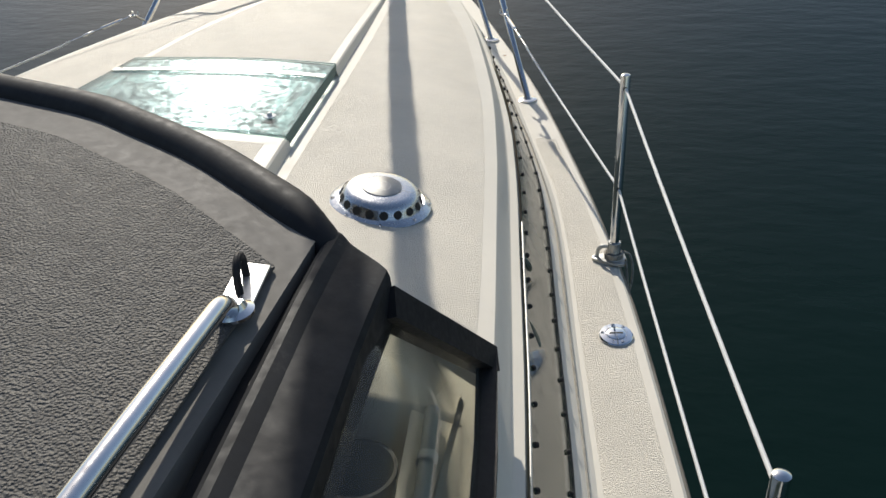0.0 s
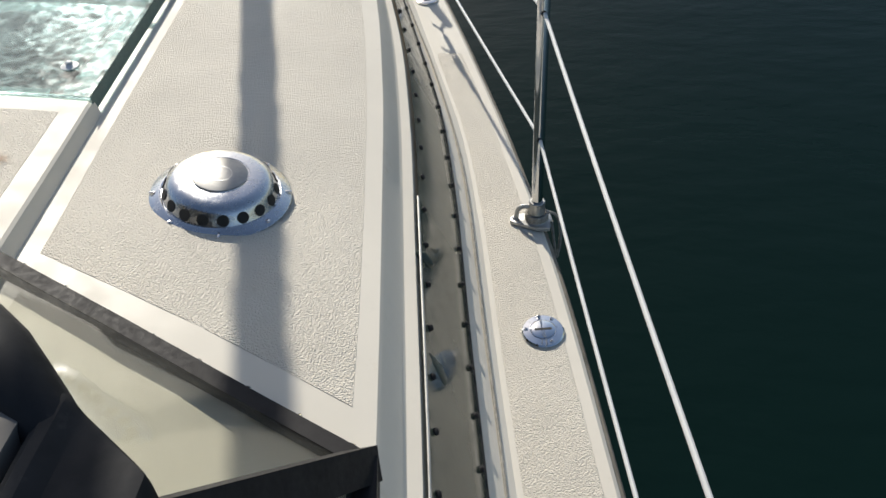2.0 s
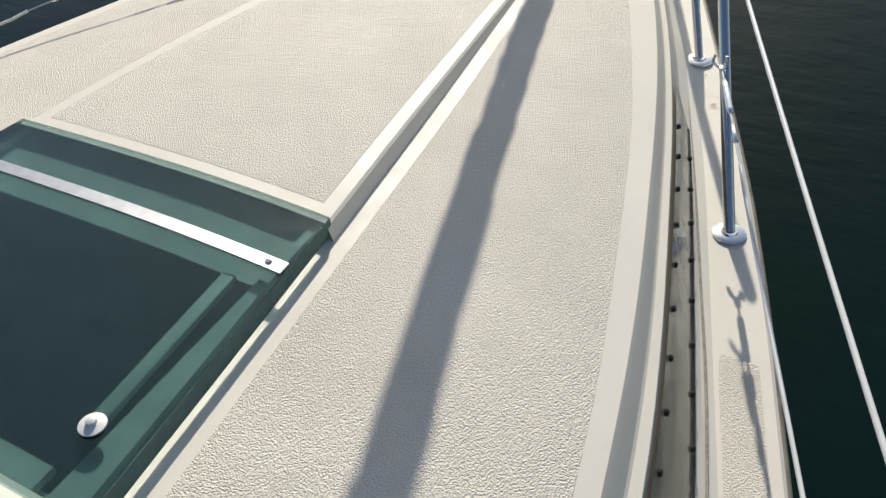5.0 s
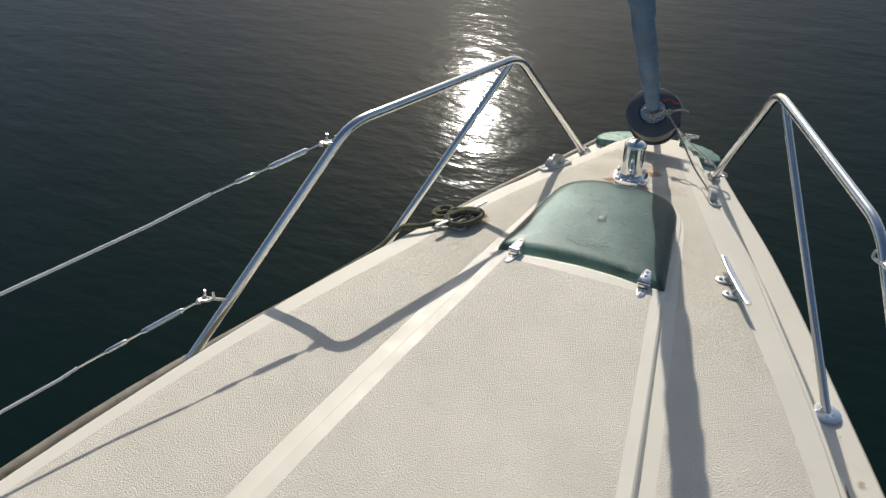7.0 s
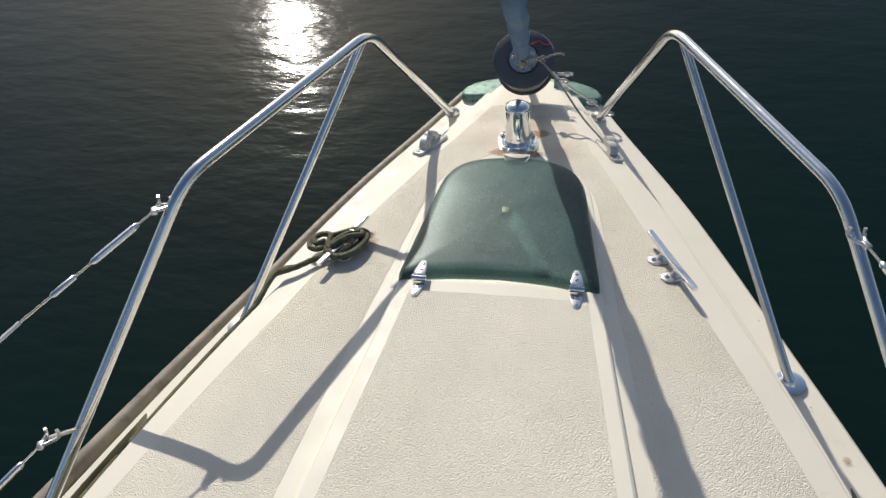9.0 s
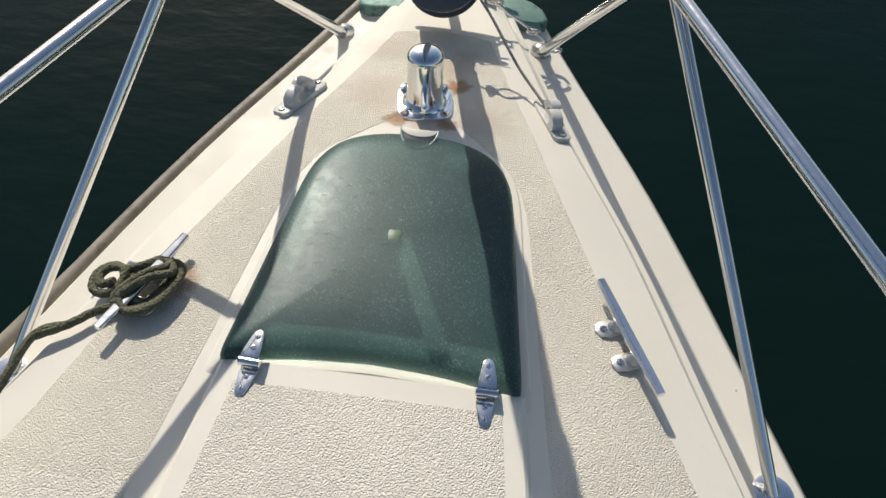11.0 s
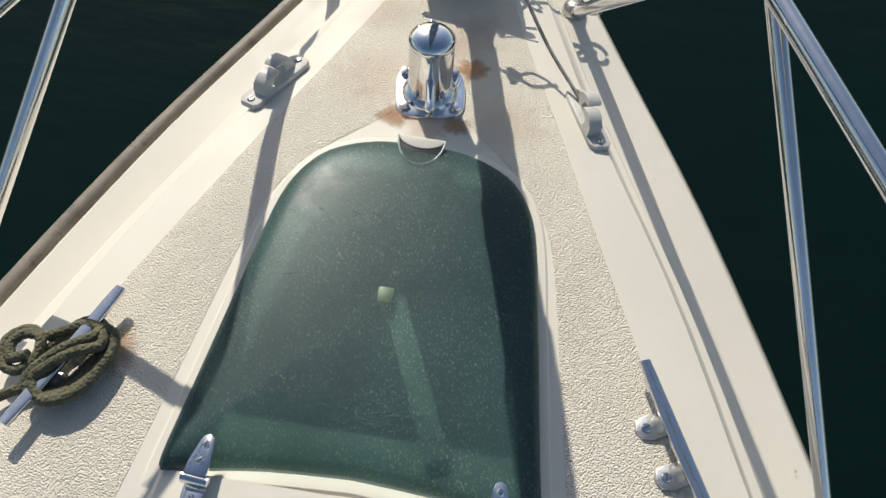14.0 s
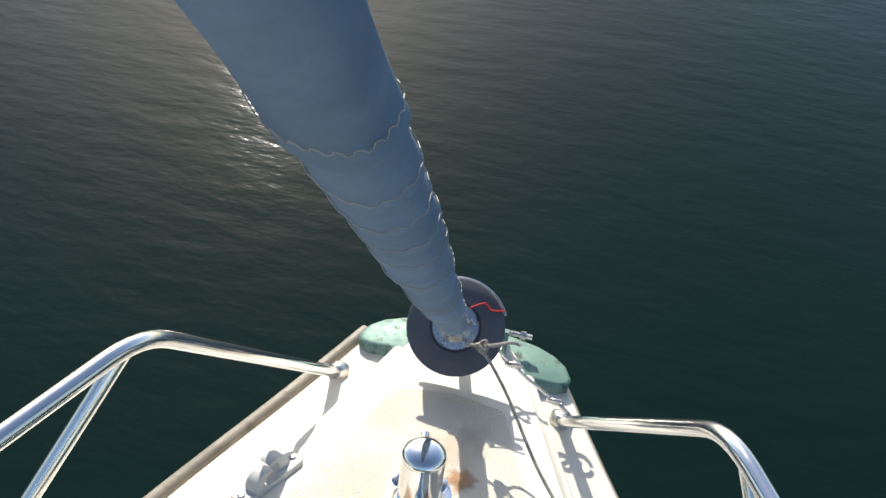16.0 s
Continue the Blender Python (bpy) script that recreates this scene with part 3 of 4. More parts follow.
part("notch_rim", tube([(0.0345 * math.cos(a), 0.273 + 0.049 * math.sin(a), top(0, 0.5) + 0.030) for a in (math.pi + math.pi * k / 18 for k in range(19))], 0.0016, 8), material("bright_acrylic_edge", (0.35, 0.45, 0.42), 0.4), hatch, "pale edge of the notch")
# fine scratches in the acrylic, thickest near the hinged edge
rnd = random.Random(31)
scratch = bmesh.new()
for k in range(300):
    near = k < 170
    x = rnd.gauss(-0.005, 0.034) if near else rnd.uniform(-0.16, 0.16)
    y = 0.075 + abs(rnd.gauss(0, 0.028)) if near else rnd.uniform(0.06, 0.40)
    heading = rnd.uniform(0, math.pi) if near else rnd.gauss(0.2, 0.35)
    step = rnd.uniform(0.0012, 0.0028) if near else rnd.uniform(0.002, 0.005)
    pts = []
    for j in range(4):
        s_ = max(abs(y - 0.26) / 0.255, abs(x) / 0.205)
        rise = float(np.interp(s_, [0.02, 0.3, 0.6, 0.85, 0.94], [0.036, 0.036, 0.035, 0.032, 0.029]))
        pts.append((x, y - 0.26, top(x, y) + rise + 0.0002))
        heading += rnd.gauss(0, 0.35)
        x, y = x + step * math.cos(heading), y + step * math.sin(heading)
    tube(pts, 0.00022, 4, bm=scratch)
part("scratches", scratch, material("scratched_acrylic", (0.15, 0.225, 0.22), 0.6), hatch, "fine pale scratches", kind="stuff")
part("latch", box((0.022, 0.030, 0.006), (-0.004, -0.006, top(0, 0.27) + 0.0345), 0.003), material("yellowed_block", (0.11, 0.17, 0.10), 0.5, vary=0.3, vary_scale=60), hatch, "yellowed latch block")
part("arm", box((0.03, 0.22, 0.006), (0.05, -0.10, top(0, 0.1) + 0.012), 0.002, (0, 0, 24)), GELCOAT, hatch, "pale stay under the acrylic")


def hinge(x, turn):
    y, z = -0.010, top(x, 0.0) + 0.0165
    ob = thing("hinge", "polished steel strap hinge with four slotted screws", "hinge", (x, y, z), "hatch hinges", turn=(0, 4 if x > 0 else -4, turn))
    ob.scale = (0.8, 0.8, 0.9)
    leaf = [(-0.017, 0.004), (0.017, 0.004), (0.0165, 0.02), (0.011, 0.05), (0.008, 0.06), (0.0, 0.064), (-0.008, 0.06), (-0.011, 0.05), (-0.0165, 0.02)]
    for sgn, lift in ((1, 0.033), (-1, -0.006)):
        lf = part("leaf", plate([(a, b * sgn) for a, b in (leaf if sgn > 0 else leaf[::-1])], 0.0028, (0, 0, lift * 0.5), bevel=0.001, turn=(0 if sgn > 0 else -1, 0, 0)), STEEL, ob)
        for b in (0.024, 0.048):
            screw(lf, (0, b * sgn, lift * 0.5 + 0.0025), 0.0058)
    part("barrel", tube([(-0.021, 0, 0.009), (-0.02, 0, 0.009), (0.02, 0, 0.009), (0.021, 0, 0.009)], [0.004, 0.0085, 0.0085, 0.004], 14), STEEL, ob)


hinge(-0.17, -6)
hinge(0.17, 2)

# ---- bollard ----
bollard = thing("bollard", "chromed samson post with cross pin on a bolted plate", "bollard", (-0.008, 0.662, top(0, 0.662) + 0.001), turn=(-4, 0, 8))
base = [(math.copysign(abs(math.cos(a)) ** 0.55, math.cos(a)) * 0.050, math.copysign(abs(math.sin(a)) ** 0.55, math.sin(a)) * 0.052) for a in (2 * math.pi * k / 40 for k in range(40))]
bollard.scale = (1.12, 1.12, 1.17)
part("base_plate", plate(base, 0.007, bevel=0.003), CHROME, bollard)
part("post", lathe([(0.040, 0.007), (0.0385, 0.011), (0.036, 0.014), (0.0325, 0.017), (0.031, 0.024), (0.031, 0.092), (0.0285, 0.0935)], 48), CHROME, bollard)
part("cap", lathe([(0.028, 0.0925), (0.0312, 0.093), (0.0318, 0.096), (0.0308, 0.100), (0.027, 0.105), (0.019, 0.1095), (0.009, 0.1115), (0, 0.112)], 48), CHROME, bollard, "domed chrome cap")
part("cross_pin", tube([(0, -0.080, 0.045), (0, -0.077, 0.0455), (0, -0.070, 0.046), (0, -0.064, 0.0465), (0, 0.070, 0.060), (0, 0.078, 0.061), (0, 0.080, 0.0615)], [0.003, 0.0065, 0.0076, 0.0070, 0.0070, 0.0065, 0.003], 16), CHROME, bollard)
for a, b in ((-1, -1), (1, -1), (-1, 1), (1, 1)):
    part("bolt", lathe([(0.0085, 0.007), (0.0085, 0.009), (0.0072, 0.009), (0.0065, 0.014), (0, 0.0155)], 6 if a * b > 0 else 12, (a * 0.035, b * 0.035, 0)), STEEL, bollard)

# ---- cleats, fairleads ----
def cleat(fore, aft, side):
    f, a = Vector(fore), Vector(aft)
    mid = (f + a) / 2
    turn = math.degrees(math.atan2(-(f - a).x, (f - a).y))
    z = top(mid.x, mid.y) + 0.001
    ob = thing("cleat", "slender steel horn cleat" + (" with a worn bar" if side > 0 else " under a coiled mooring rope"), "cleat", (mid.x, mid.y, z), "deck cleats", turn=(-2, 4 * side, turn))
    n = (f - a).length / 2
    up = 0.025
    prof = [(-1, 0.72, 0.002), (-0.985, 0.80, 0.0018), (-0.8, 0.88, 0.001), (-0.4, 1.0, -0.001), (0, 1.06, -0.002), (0.4, 1.0, -0.001), (0.8, 0.88, 0.001), (0.985, 0.80, 0.0018), (1, 0.72, 0.002)]
    flat = lambda v: math.copysign(abs(v) ** 0.45, v)
    rows = []
    for s, w, dz in prof:
        w *= 0.0088
        rows.append([(w * flat(math.cos(t)), s * n, up + dz + 0.0042 * flat(math.sin(t))) for t in (2 * math.pi * k / 20 for k in range(20))])
    bar = grid(rows, close=True)
    bar.verts.ensure_lookup_table()
    bar.faces.new(bar.verts[:20])
    bar.faces.new(bar.verts[-20:])
    part("bar", bar, STEEL, ob)
    for s in (-0.032, 0.032):
        o = [(0.012, -0.014), (0.012, 0.014), (-0.02, 0.016), (-0.033, 0.012), (-0.038, 0.0), (-0.033, -0.012), (-0.02, -0.016)]
        o = [(x * side, y + s) for x, y in o]
        ft = part("foot", plate(o if side > 0 else o[::-1], 0.006, bevel=0.0025), ALUMINIUM, ob)
        part("neck", tube([(-0.004 * side, s, 0.003), (0, s, 0.016), (0, s, up - 0.004)], [0.013, 0.0085, 0.0075], 12), ALUMINIUM, ft)
        screw(ft, (-0.024 * side, s, 0.006), 0.0065)
    return ob


cleat((0.334, 0.229, 0), (0.420, 0.028, 0), 1)
cleat((-0.337, 0.212, 0), (-0.406, 0.016, 0), -1)


def fairlead(fore, aft, side):
    f, a = Vector(fore), Vector(aft)
    mid = (f + a) / 2
    turn = math.degrees(math.atan2(-(f - a).x, (f - a).y))
    ob = thing("fairlead", "worn white cast bow fairlead with two curled horns", "fairlead", (mid.x, mid.y, top(mid.x, mid.y) - 0.009), "bow fairleads", turn=(-5, 9 * side, turn))
    n = (f - a).length / 2 + 0.010
    o = [(0.019, -n * 0.88), (0.019, n * 0.88), (0.013, n), (-0.013, n), (-0.019, n * 0.88), (-0.019, -n * 0.88), (-0.013, -n), (0.013, -n)]
    bd = part("base", plate(o, 0.010, bevel=0.003), PAINTED_CAST, ob)
    hook = [(0.010, 0.004), (0.042, 0.004), (0.043, 0.016), (0.040, 0.026), (0.032, 0.034), (0.020, 0.038), (0.006, 0.037), (0.001, 0.033), (0.004, 0.029), (0.014, 0.028), (0.020, 0.024), (0.021, 0.017), (0.016, 0.011)]
    for s in (-1, 1):
        screw(bd, (0, s * n * 0.84, 0.010), 0.0065, mat=GALVANISED)
        shape = [(v * s, z) for v, z in hook]
        part("horn", plate(shape if s > 0 else shape[::-1], 0.024, (-0.012 + 0.006 * side * s, 0, 0), (90, 0, 90), 0.004), PAINTED_CAST, ob)


fairlead((0.228, 0.722, 0), (0.268, 0.617, 0), 1)
fairlead((-0.232, 0.699, 0), (-0.281, 0.594, 0), -1)


# ---- pulpit ----
def pulpit(sgn):
    ob = thing("pulpit_rail", "polished stainless pulpit rail on three legs", "rail", (sgn * 0.65, 0.05, sheer(0.05)), "pulpit rails")
    L = lambda pts: local(ob, [(sgn * x, y, z) for x, y, z in pts])
    if sgn > 0:
        bow, fore, aft, heel, mid, joint = (0.219, 1.045, -0.201), (0.366, 0.583, 0.335), (0.629, -0.02, 0.312), (0.898, -0.626, -0.29), (0.664, 0.015, -0.246), 0.071
    else:
        bow, fore, aft, heel, mid, joint = (0.250, 1.047, -0.205), (0.368, 0.522, 0.336), (0.578, -0.135, 0.350), (0.895, -0.612, -0.29), (0.660, 0.062, -0.250), 0.035
    part("top_rail", tube(bent(L([bow, fore, aft, heel]), 0.06), 0.0125, 16), STEEL, ob)
    part("middle_leg", tube(L([Vector(fore).lerp(Vector(aft), joint), mid]), 0.011, 16), STEEL, ob)
    for (x, y, z), r in ((heel, 0.036), (mid, 0.036)):
        part("flange", lathe([(r, -0.006), (r, 0.001), (r * 0.85, 0.003), (0.018, 0.004), (0.016, 0.008), (0, 0.008)], 24, L([(x, y, z - 0.002)])[0]), STEEL, ob)
    d = (Vector(L([fore])[0]) - Vector(L([bow])[0])).normalized()
    b = Vector(L([bow])[0])
    part("collar", tube([b - d * 0.016, b - d * 0.010, b + d * 0.022, b + d * 0.034], [0.026, 0.026, 0.0235, 0.0135], 16), WORN_STEEL, ob)
    return ob


pulpit(1)
pulpit(-1)

# ---- stanchions and guard wires ----
def stanchion(at, topz, fancy):
    x, y, z = at
    ob = thing("stanchion", "stainless stanchion in a cast foot with a cord lashed round it" if fancy else "stainless stanchion with a domed cap", "stanchion", at, "stanchions")
    h = topz - z
    part("tube", lathe([(0.0125, 0.02), (0.0125, h - 0.004), (0.0118, h), (0.006, h + 0.003), (0, h + 0.0035)], 20), STEEL, ob)
    o = [(0.03, -0.034), (0.036, 0.0), (0.03, 0.034), (0.0, 0.032), (-0.052, 0.014), (-0.06, 0.004), (-0.06, -0.008), (-0.05, -0.016), (0.0, -0.034)]
    part("foot", plate(o, 0.009, bevel=0.003), GALVANISED, ob)
    part("socket", lathe([(0.027, 0.008), (0.022, 0.016), (0.0185, 0.022), (0.0185, 0.058), (0.017, 0.060), (0.013, 0.060)], 24), GALVANISED, ob)
    part("lug", tube(smooth_line([(-0.046, 0, 0.006), (-0.044, 0, 0.03), (-0.034, 0, 0.042), (-0.016, 0, 0.043)], 4), 0.0055, 10), GALVANISED, ob)
    for hz in (h * 0.94, h * 0.42):
        part("eye", tube([(0, -0.0145, hz), (0, 0.0145, hz)], 0.0052, 12), HOLLOW_SHADE, ob)
    screw(ob, (-0.05, 0, 0.009), 0.006)
    if fancy:
        coil = [(0.024 * math.cos(a), 0.024 * math.sin(a), 0.012 + 0.0035 * a / 6.283) for a in (0.5 * k for k in range(52))]
        part("cord", tube(coil, 0.0035, 8), CORD, ob, "pale lashing cord")
        part("cord", tube(smooth_line([(0.026, 0.0, 0.03), (0.046, -0.006, 0.02), (0.056, -0.01, -0.03), (0.05, -0.018, -0.09), (0.042, -0.012, -0.05), (0.034, -0.012, 0.012)], 6), 0.0035, 8), CORD, ob, "pale hanging cord loop")
    return ob


S1, S2 = (1.246, -1.675, sheer(-1.675)), (1.44, -2.93, sheer(-2.93))
stanchion(S1, 0.172, True)
stanchion(S2, 0.095, False)
stanchion((-S1[0], S1[1], S1[2]), 0.222, False)


def guard_wire(name, pts, tight, hold=None):
    """A white-sheathed wire; tight: the length of bare wire and turnbuckle at its fore end; hold: where its toggle grips the rail."""
    ob = thing(name, "white plastic-sheathed guard wire with rust marks and a steel turnbuckle", "guard wire", pts[0], "guard wires")
    q = [Vector(p) for p in local(ob, pts)]
    d = (q[1] - q[0]).normalized()
    line = [q[0] + d * (tight + 0.12)]
    for a, b in zip(q, q[1:]):
        for k in range(1, 11):
            t = k / 10
            p = a.lerp(b, t) - Vector((0, 0, 0.03 * (b - a).length ** 2 * 0.12 * 4 * t * (1 - t)))
            if (p - q[0]).length > tight + 0.16:
                line.append(p)
    part("sheath", tube(line, 0.0037, 10), WHITE_PLASTIC, ob)
    part("wire", tube([q[0] + d * 0.02, q[0] + d * (tight + 0.13)], 0.0022, 8), STEEL, ob)
    part("turnbuckle", tube([q[0] + d * s for s in (0.07, 0.075, 0.085, 0.17, 0.18, 0.185)], [0.003, 0.006, 0.0068, 0.0068, 0.006, 0.003], 10), STEEL, ob)
    part("swage", tube([q[0] + d * s for s in (tight + 0.0, tight + 0.004, tight + 0.05, tight + 0.055)], [0.003, 0.0055, 0.0055, 0.003], 10), STEEL, ob)
    sh = q[0]
    part("shackle", tube(smooth_line([sh + Vector((0.012, 0.0, 0.012)), sh + Vector((0.013, -0.004, -0.004)), sh + d * 0.03, sh + Vector((-0.013, -0.004, -0.004)), sh + Vector((-0.012, 0, 0.012))], 4), 0.0035, 8), WORN_STEEL, ob, "worn shackle")
    if hold:
        part("toggle", tube([Vector(local(ob, [hold])[0]), sh + d * 0.012], 0.0045, 10), WORN_STEEL, ob)
    part("clevis", box((0.012, 0.018, 0.010), sh + d * 0.03, 0.003, (0, 0, 20)), WORN_STEEL, ob)


for sgn in (-1, 1):
    hi = 0.05 if sgn < 0 else 0.0
    far_hi = [(sgn * 1.246, -1.675, 0.14 + hi), (sgn * 1.44, -2.93, 0.065)]
    far_lo = [(sgn * 1.246, -1.675, -0.143 + hi), (sgn * 1.44, -2.93, -0.22)]
    near_hi = (0.63, -0.14, 0.31) if sgn > 0 else (-0.613, -0.165, 0.315)
    near_lo = (0.78, -0.415, -0.01) if sgn > 0 else (-0.793, -0.482, -0.006)
    guard_wire("guard_wire", [near_hi] + far_hi, 0.22, None if sgn > 0 else (-0.599, -0.166, 0.308))
    guard_wire("guard_wire", [near_lo] + far_lo, 0.22, None if sgn > 0 else (-0.776, -0.433, -0.050))

# ---- furling gear and sail ----
STAY0, STAY_D = Vector((-0.018, 1.033, 0.0)), Vector((-0.02, -0.78, 0.83)).normalized()
tilt = STAY_D.to_track_quat("Z", "Y").to_matrix().to_4x4()


def on_stay(s):
    return STAY0 + STAY_D * s


drum = thing("furling_drum", "dark plastic furling drum at the foot of the forestay", "furling drum", on_stay(0.035))
part("lower_flange", lathe([(0.02, -0.082), (0.086, -0.082), (0.090, -0.078), (0.090, -0.072), (0.03, -0.068), (0.03, -0.06)], 48, tilt=tilt), DRUM, drum)
part("spool", lathe([(0.080, -0.074), (0.082, -0.06), (0.082, -0.02), (0.080, 0.0)], 32, tilt=tilt), CORD, drum, "wound furling line")
part("upper_flange", lathe([(0.03, -0.004), (0.09, -0.002), (0.094, 0.002), (0.094, 0.006), (0.09, 0.008), (0.050, 0.008), (0.047, 0.004), (0.03, 0.004), (0.02, 0.004), (0, 0.004)], 48, tilt=tilt), DRUM, drum)
part("hub", lathe([(0.046, 0.004), (0.044, 0.010), (0.03, 0.012), (0.022, 0.03), (0.018, 0.06), (0, 0.06)], 28, tilt=tilt), WORN_STEEL, drum, "steel hub")
for k in range(5):
    a = 2 * math.pi * k / 5 + 0.5
    q = tilt @ Vector((0.037 * math.cos(a), 0.037 * math.sin(a), 0.010))
    part("bolt", lathe([(0.007, 0), (0.007, 0.005), (0.005, 0.008), (0, 0.009)], 10, q, tilt=tilt), STEEL, drum)
part("tang", tube([tilt @ Vector((0, 0, -0.08)), tilt @ Vector((0, 0, -0.21))], 0.012, 12), WORN_STEEL, drum, "steel toggle to the stem")
part("cage_wire", tube([tilt @ Vector((0.098 * math.cos(a), 0.098 * math.sin(a), -0.015)) for a in (math.pi * (0.15 + 0.7 * k / 16) for k in range(17))], 0.003, 8), STEEL, drum)
part("thread", tube(smooth_line([tilt @ Vector(p) for p in ((0.02, 0.04, 0.02), (0.045, 0.055, 0.012), (0.06, 0.045, 0.012), (0.085, 0.05, 0.012))], 5), 0.0018, 6), RED, drum, "red thread")

sail = thing("furled_sail", "faded blue furled headsail with zigzag stitching, wound round the forestay", "sail", on_stay(0.08))
girth = table([(0.0, 0.019), (0.1, 0.0235), (0.25, 0.0285), (0.5, 0.0315), (0.9, 0.032), (1.6, 0.034), (4.5, 0.036)])
PITCH = 0.135
steps, sides = 900, 44


def wrap(a, s):
    """How far the cloth stands out at angle a and height s: overlapping turns."""
    f = (a / (2 * math.pi) + s / PITCH * (1 + 0.12 * math.sin(s * 7))) % 1.0
    soft = 0.17 * f / 0.05 if f < 0.05 else 0.17 * (1 - (f - 0.05) / 0.95)
    return 0.96 + soft + 0.03 * math.sin(2 * a + 9 * s) + 0.02 * math.sin(5 * a - 17 * s) + 0.015 * math.sin(31 * s + a)


def cloth(a, s, out=0.0):
    side = Vector((1, 0, 0))
    up = STAY_D.cross(side).normalized()
    side = up.cross(STAY_D)
    return on_stay(s + 0.08) - on_stay(0.08) + (side * math.cos(a) + up * math.sin(a)) * (girth(s) * wrap(a, s) + out)


part("cloth", grid([[cloth(2 * math.pi * k / sides, 4.2 * (i / steps) ** 1.25) for k in range(sides)] for i in range(steps + 1)], close=True), SAILCLOTH, sail)
for off in (0.30,):
    pts, s, n = [], 0.1, 0
    while s < 2.2:
        a = -2 * math.pi * (s / PITCH * (1 + 0.12 * math.sin(s * 7)) - off) 
        pts.append(cloth(a, s + (0.0026 if n % 6 < 3 else -0.0022) * (0.6 + 0.4 * (n % 3)), 0.0012))
        s += 0.001
        n += 1
    part("stitching", tube(pts, 0.00048, 5), STITCH, sail, "pale zigzag stitching")

# ---- stem fitting ----
stem = thing("stem_fitting", "verdigris bronze stem fitting with two rounded chocks", "bow fitting", (0, 1.14, sheer(1.14)))
for sgn in (-1, 1):
    o = [(0.060, -0.045), (0.125, -0.040), (0.205, -0.035), (0.228, -0.022), (0.232, 0.0), (0.218, 0.032), (0.190, 0.056), (0.150, 0.072), (0.100, 0.080), (0.055, 0.080)]
    o = [(sgn * x, y) for x, y in o]
    ch = plate(o if sgn > 0 else o[::-1], 0.048, (0, 0, -0.006), (0, sgn * 5, 0), 0.011)
    part("chock", ch, BRONZE, stem, sharp=60)
part("middle_plate", plate([(-0.105, -0.068), (0.085, -0.068), (0.11, -0.03), (0.07, 0.06), (-0.07, 0.06), (-0.125, -0.03)], 0.020, bevel=0.005), BRONZE, stem)
part("cheek", plate([(-0.03, 0), (0.045, 0), (0.035, 0.055), (0.0, 0.075), (-0.025, 0.05)], 0.010, (0.075, 0.02, 0.015), (90, 0, 90), 0.003), BRONZE, stem)
part("pin", tube([(0.06, 0.045, 0.07), (0.135, 0.045, 0.07)], 0.006, 10), WORN_STEEL, stem, "steel pin with a nut")
part("nut", lathe([(0.010, -0.006), (0.010, 0.006), (0, 0.006)], 6, (0.115, 0.045, 0.07), tilt=pose(0, 0, 0, 0, 90, 0)), WORN_STEEL, stem)

# ---- lines on the foredeck ----
furling = thing("furling_line", "thin flecked furling line led aft from the drum", "rope", (0.05, 0.93, 0.06))
pts = [(0.01, 0.925, 0.062), (0.04, 0.915, 0.07), (0.10, 0.87, 0.02), (0.17, 0.78, -0.035), (0.235, 0.70, -0.066), (0.262, 0.65, -0.082), (0.335, 0.59, -0.14), (0.425, 0.468, -0.195)]
pts += [(foot(y) - 0.006 + 0.018 * min(1, max(0, -y)), y, sheer(y) + 0.016) for y in (0.3, 0.1, -0.2, -0.5, -0.8, -1.1, -1.5, -2.0, -2.6, -3.2, -4.0)]
part("line", tube(smooth_line(local(furling, pts), 6), 0.003, 8), CORD, furling)
knot = [(0.04 + 0.009 * math.cos(a), 0.918 + 0.012 * math.sin(a * 1.0), 0.068 + 0.006 * math.sin(2 * a) + 0.001 * a) for a in (0.6 * k for k in range(22))]
part("knot", tube(local(furling, knot), 0.0036, 8), CORD, furling)
part("tail", tube(smooth_line(local(furling, [(0.045, 0.92, 0.075), (0.065, 0.915, 0.088), (0.09, 0.93, 0.088), (0.105, 0.935, 0.082)]), 5), 0.0034, 8), CORD, furling)
tack = thing("tack_wire", "dark wire pendant with shackles between drum and rail", "wire", (0.15, 1.0, -0.07))
part("wire", tube(smooth_line(local(tack, [(0.070, 1.02, -0.02), (0.102, 1.022, -0.05), (0.135, 1.022, -0.078), (0.168, 1.022, -0.10), (0.215, 1.018, -0.13), (0.245, 1.005, -0.148)]), 6), 0.0035, 8), WORN_STEEL, tack)
for p, s in (((0.105, 1.022, -0.052), 0.016), ((0.20, 1.02, -0.122), 0.014), ((0.250, 1.0, -0.150), 0.018)):
    c = local(tack, [p])[0]
    part("shackle", tube([c + Vector((s * math.cos(a), 0.4 * s * math.sin(a), -0.6 * s * math.sin(a))) for a in (0.35 * k for k in range(18))], 0.004, 8), WORN_STEEL, tack)

rope = thing("mooring_rope", "olive braided mooring rope made fast in turns round the cleat", "rope", (-0.39, 0.13, top(0.39, 0.13)))
cl = Vector((-0.3715, 0.114, 0))
ax, sd = Vector((0.332, 0.943, 0)), Vector((0.943, -0.332, 0))
turns = []


def lay(u, v, z):
    p = cl + ax * u + sd * v
    turns.append((p.x, p.y, top(p.x, p.y) + 0.007 + 0.55 * (z - 0.008)))


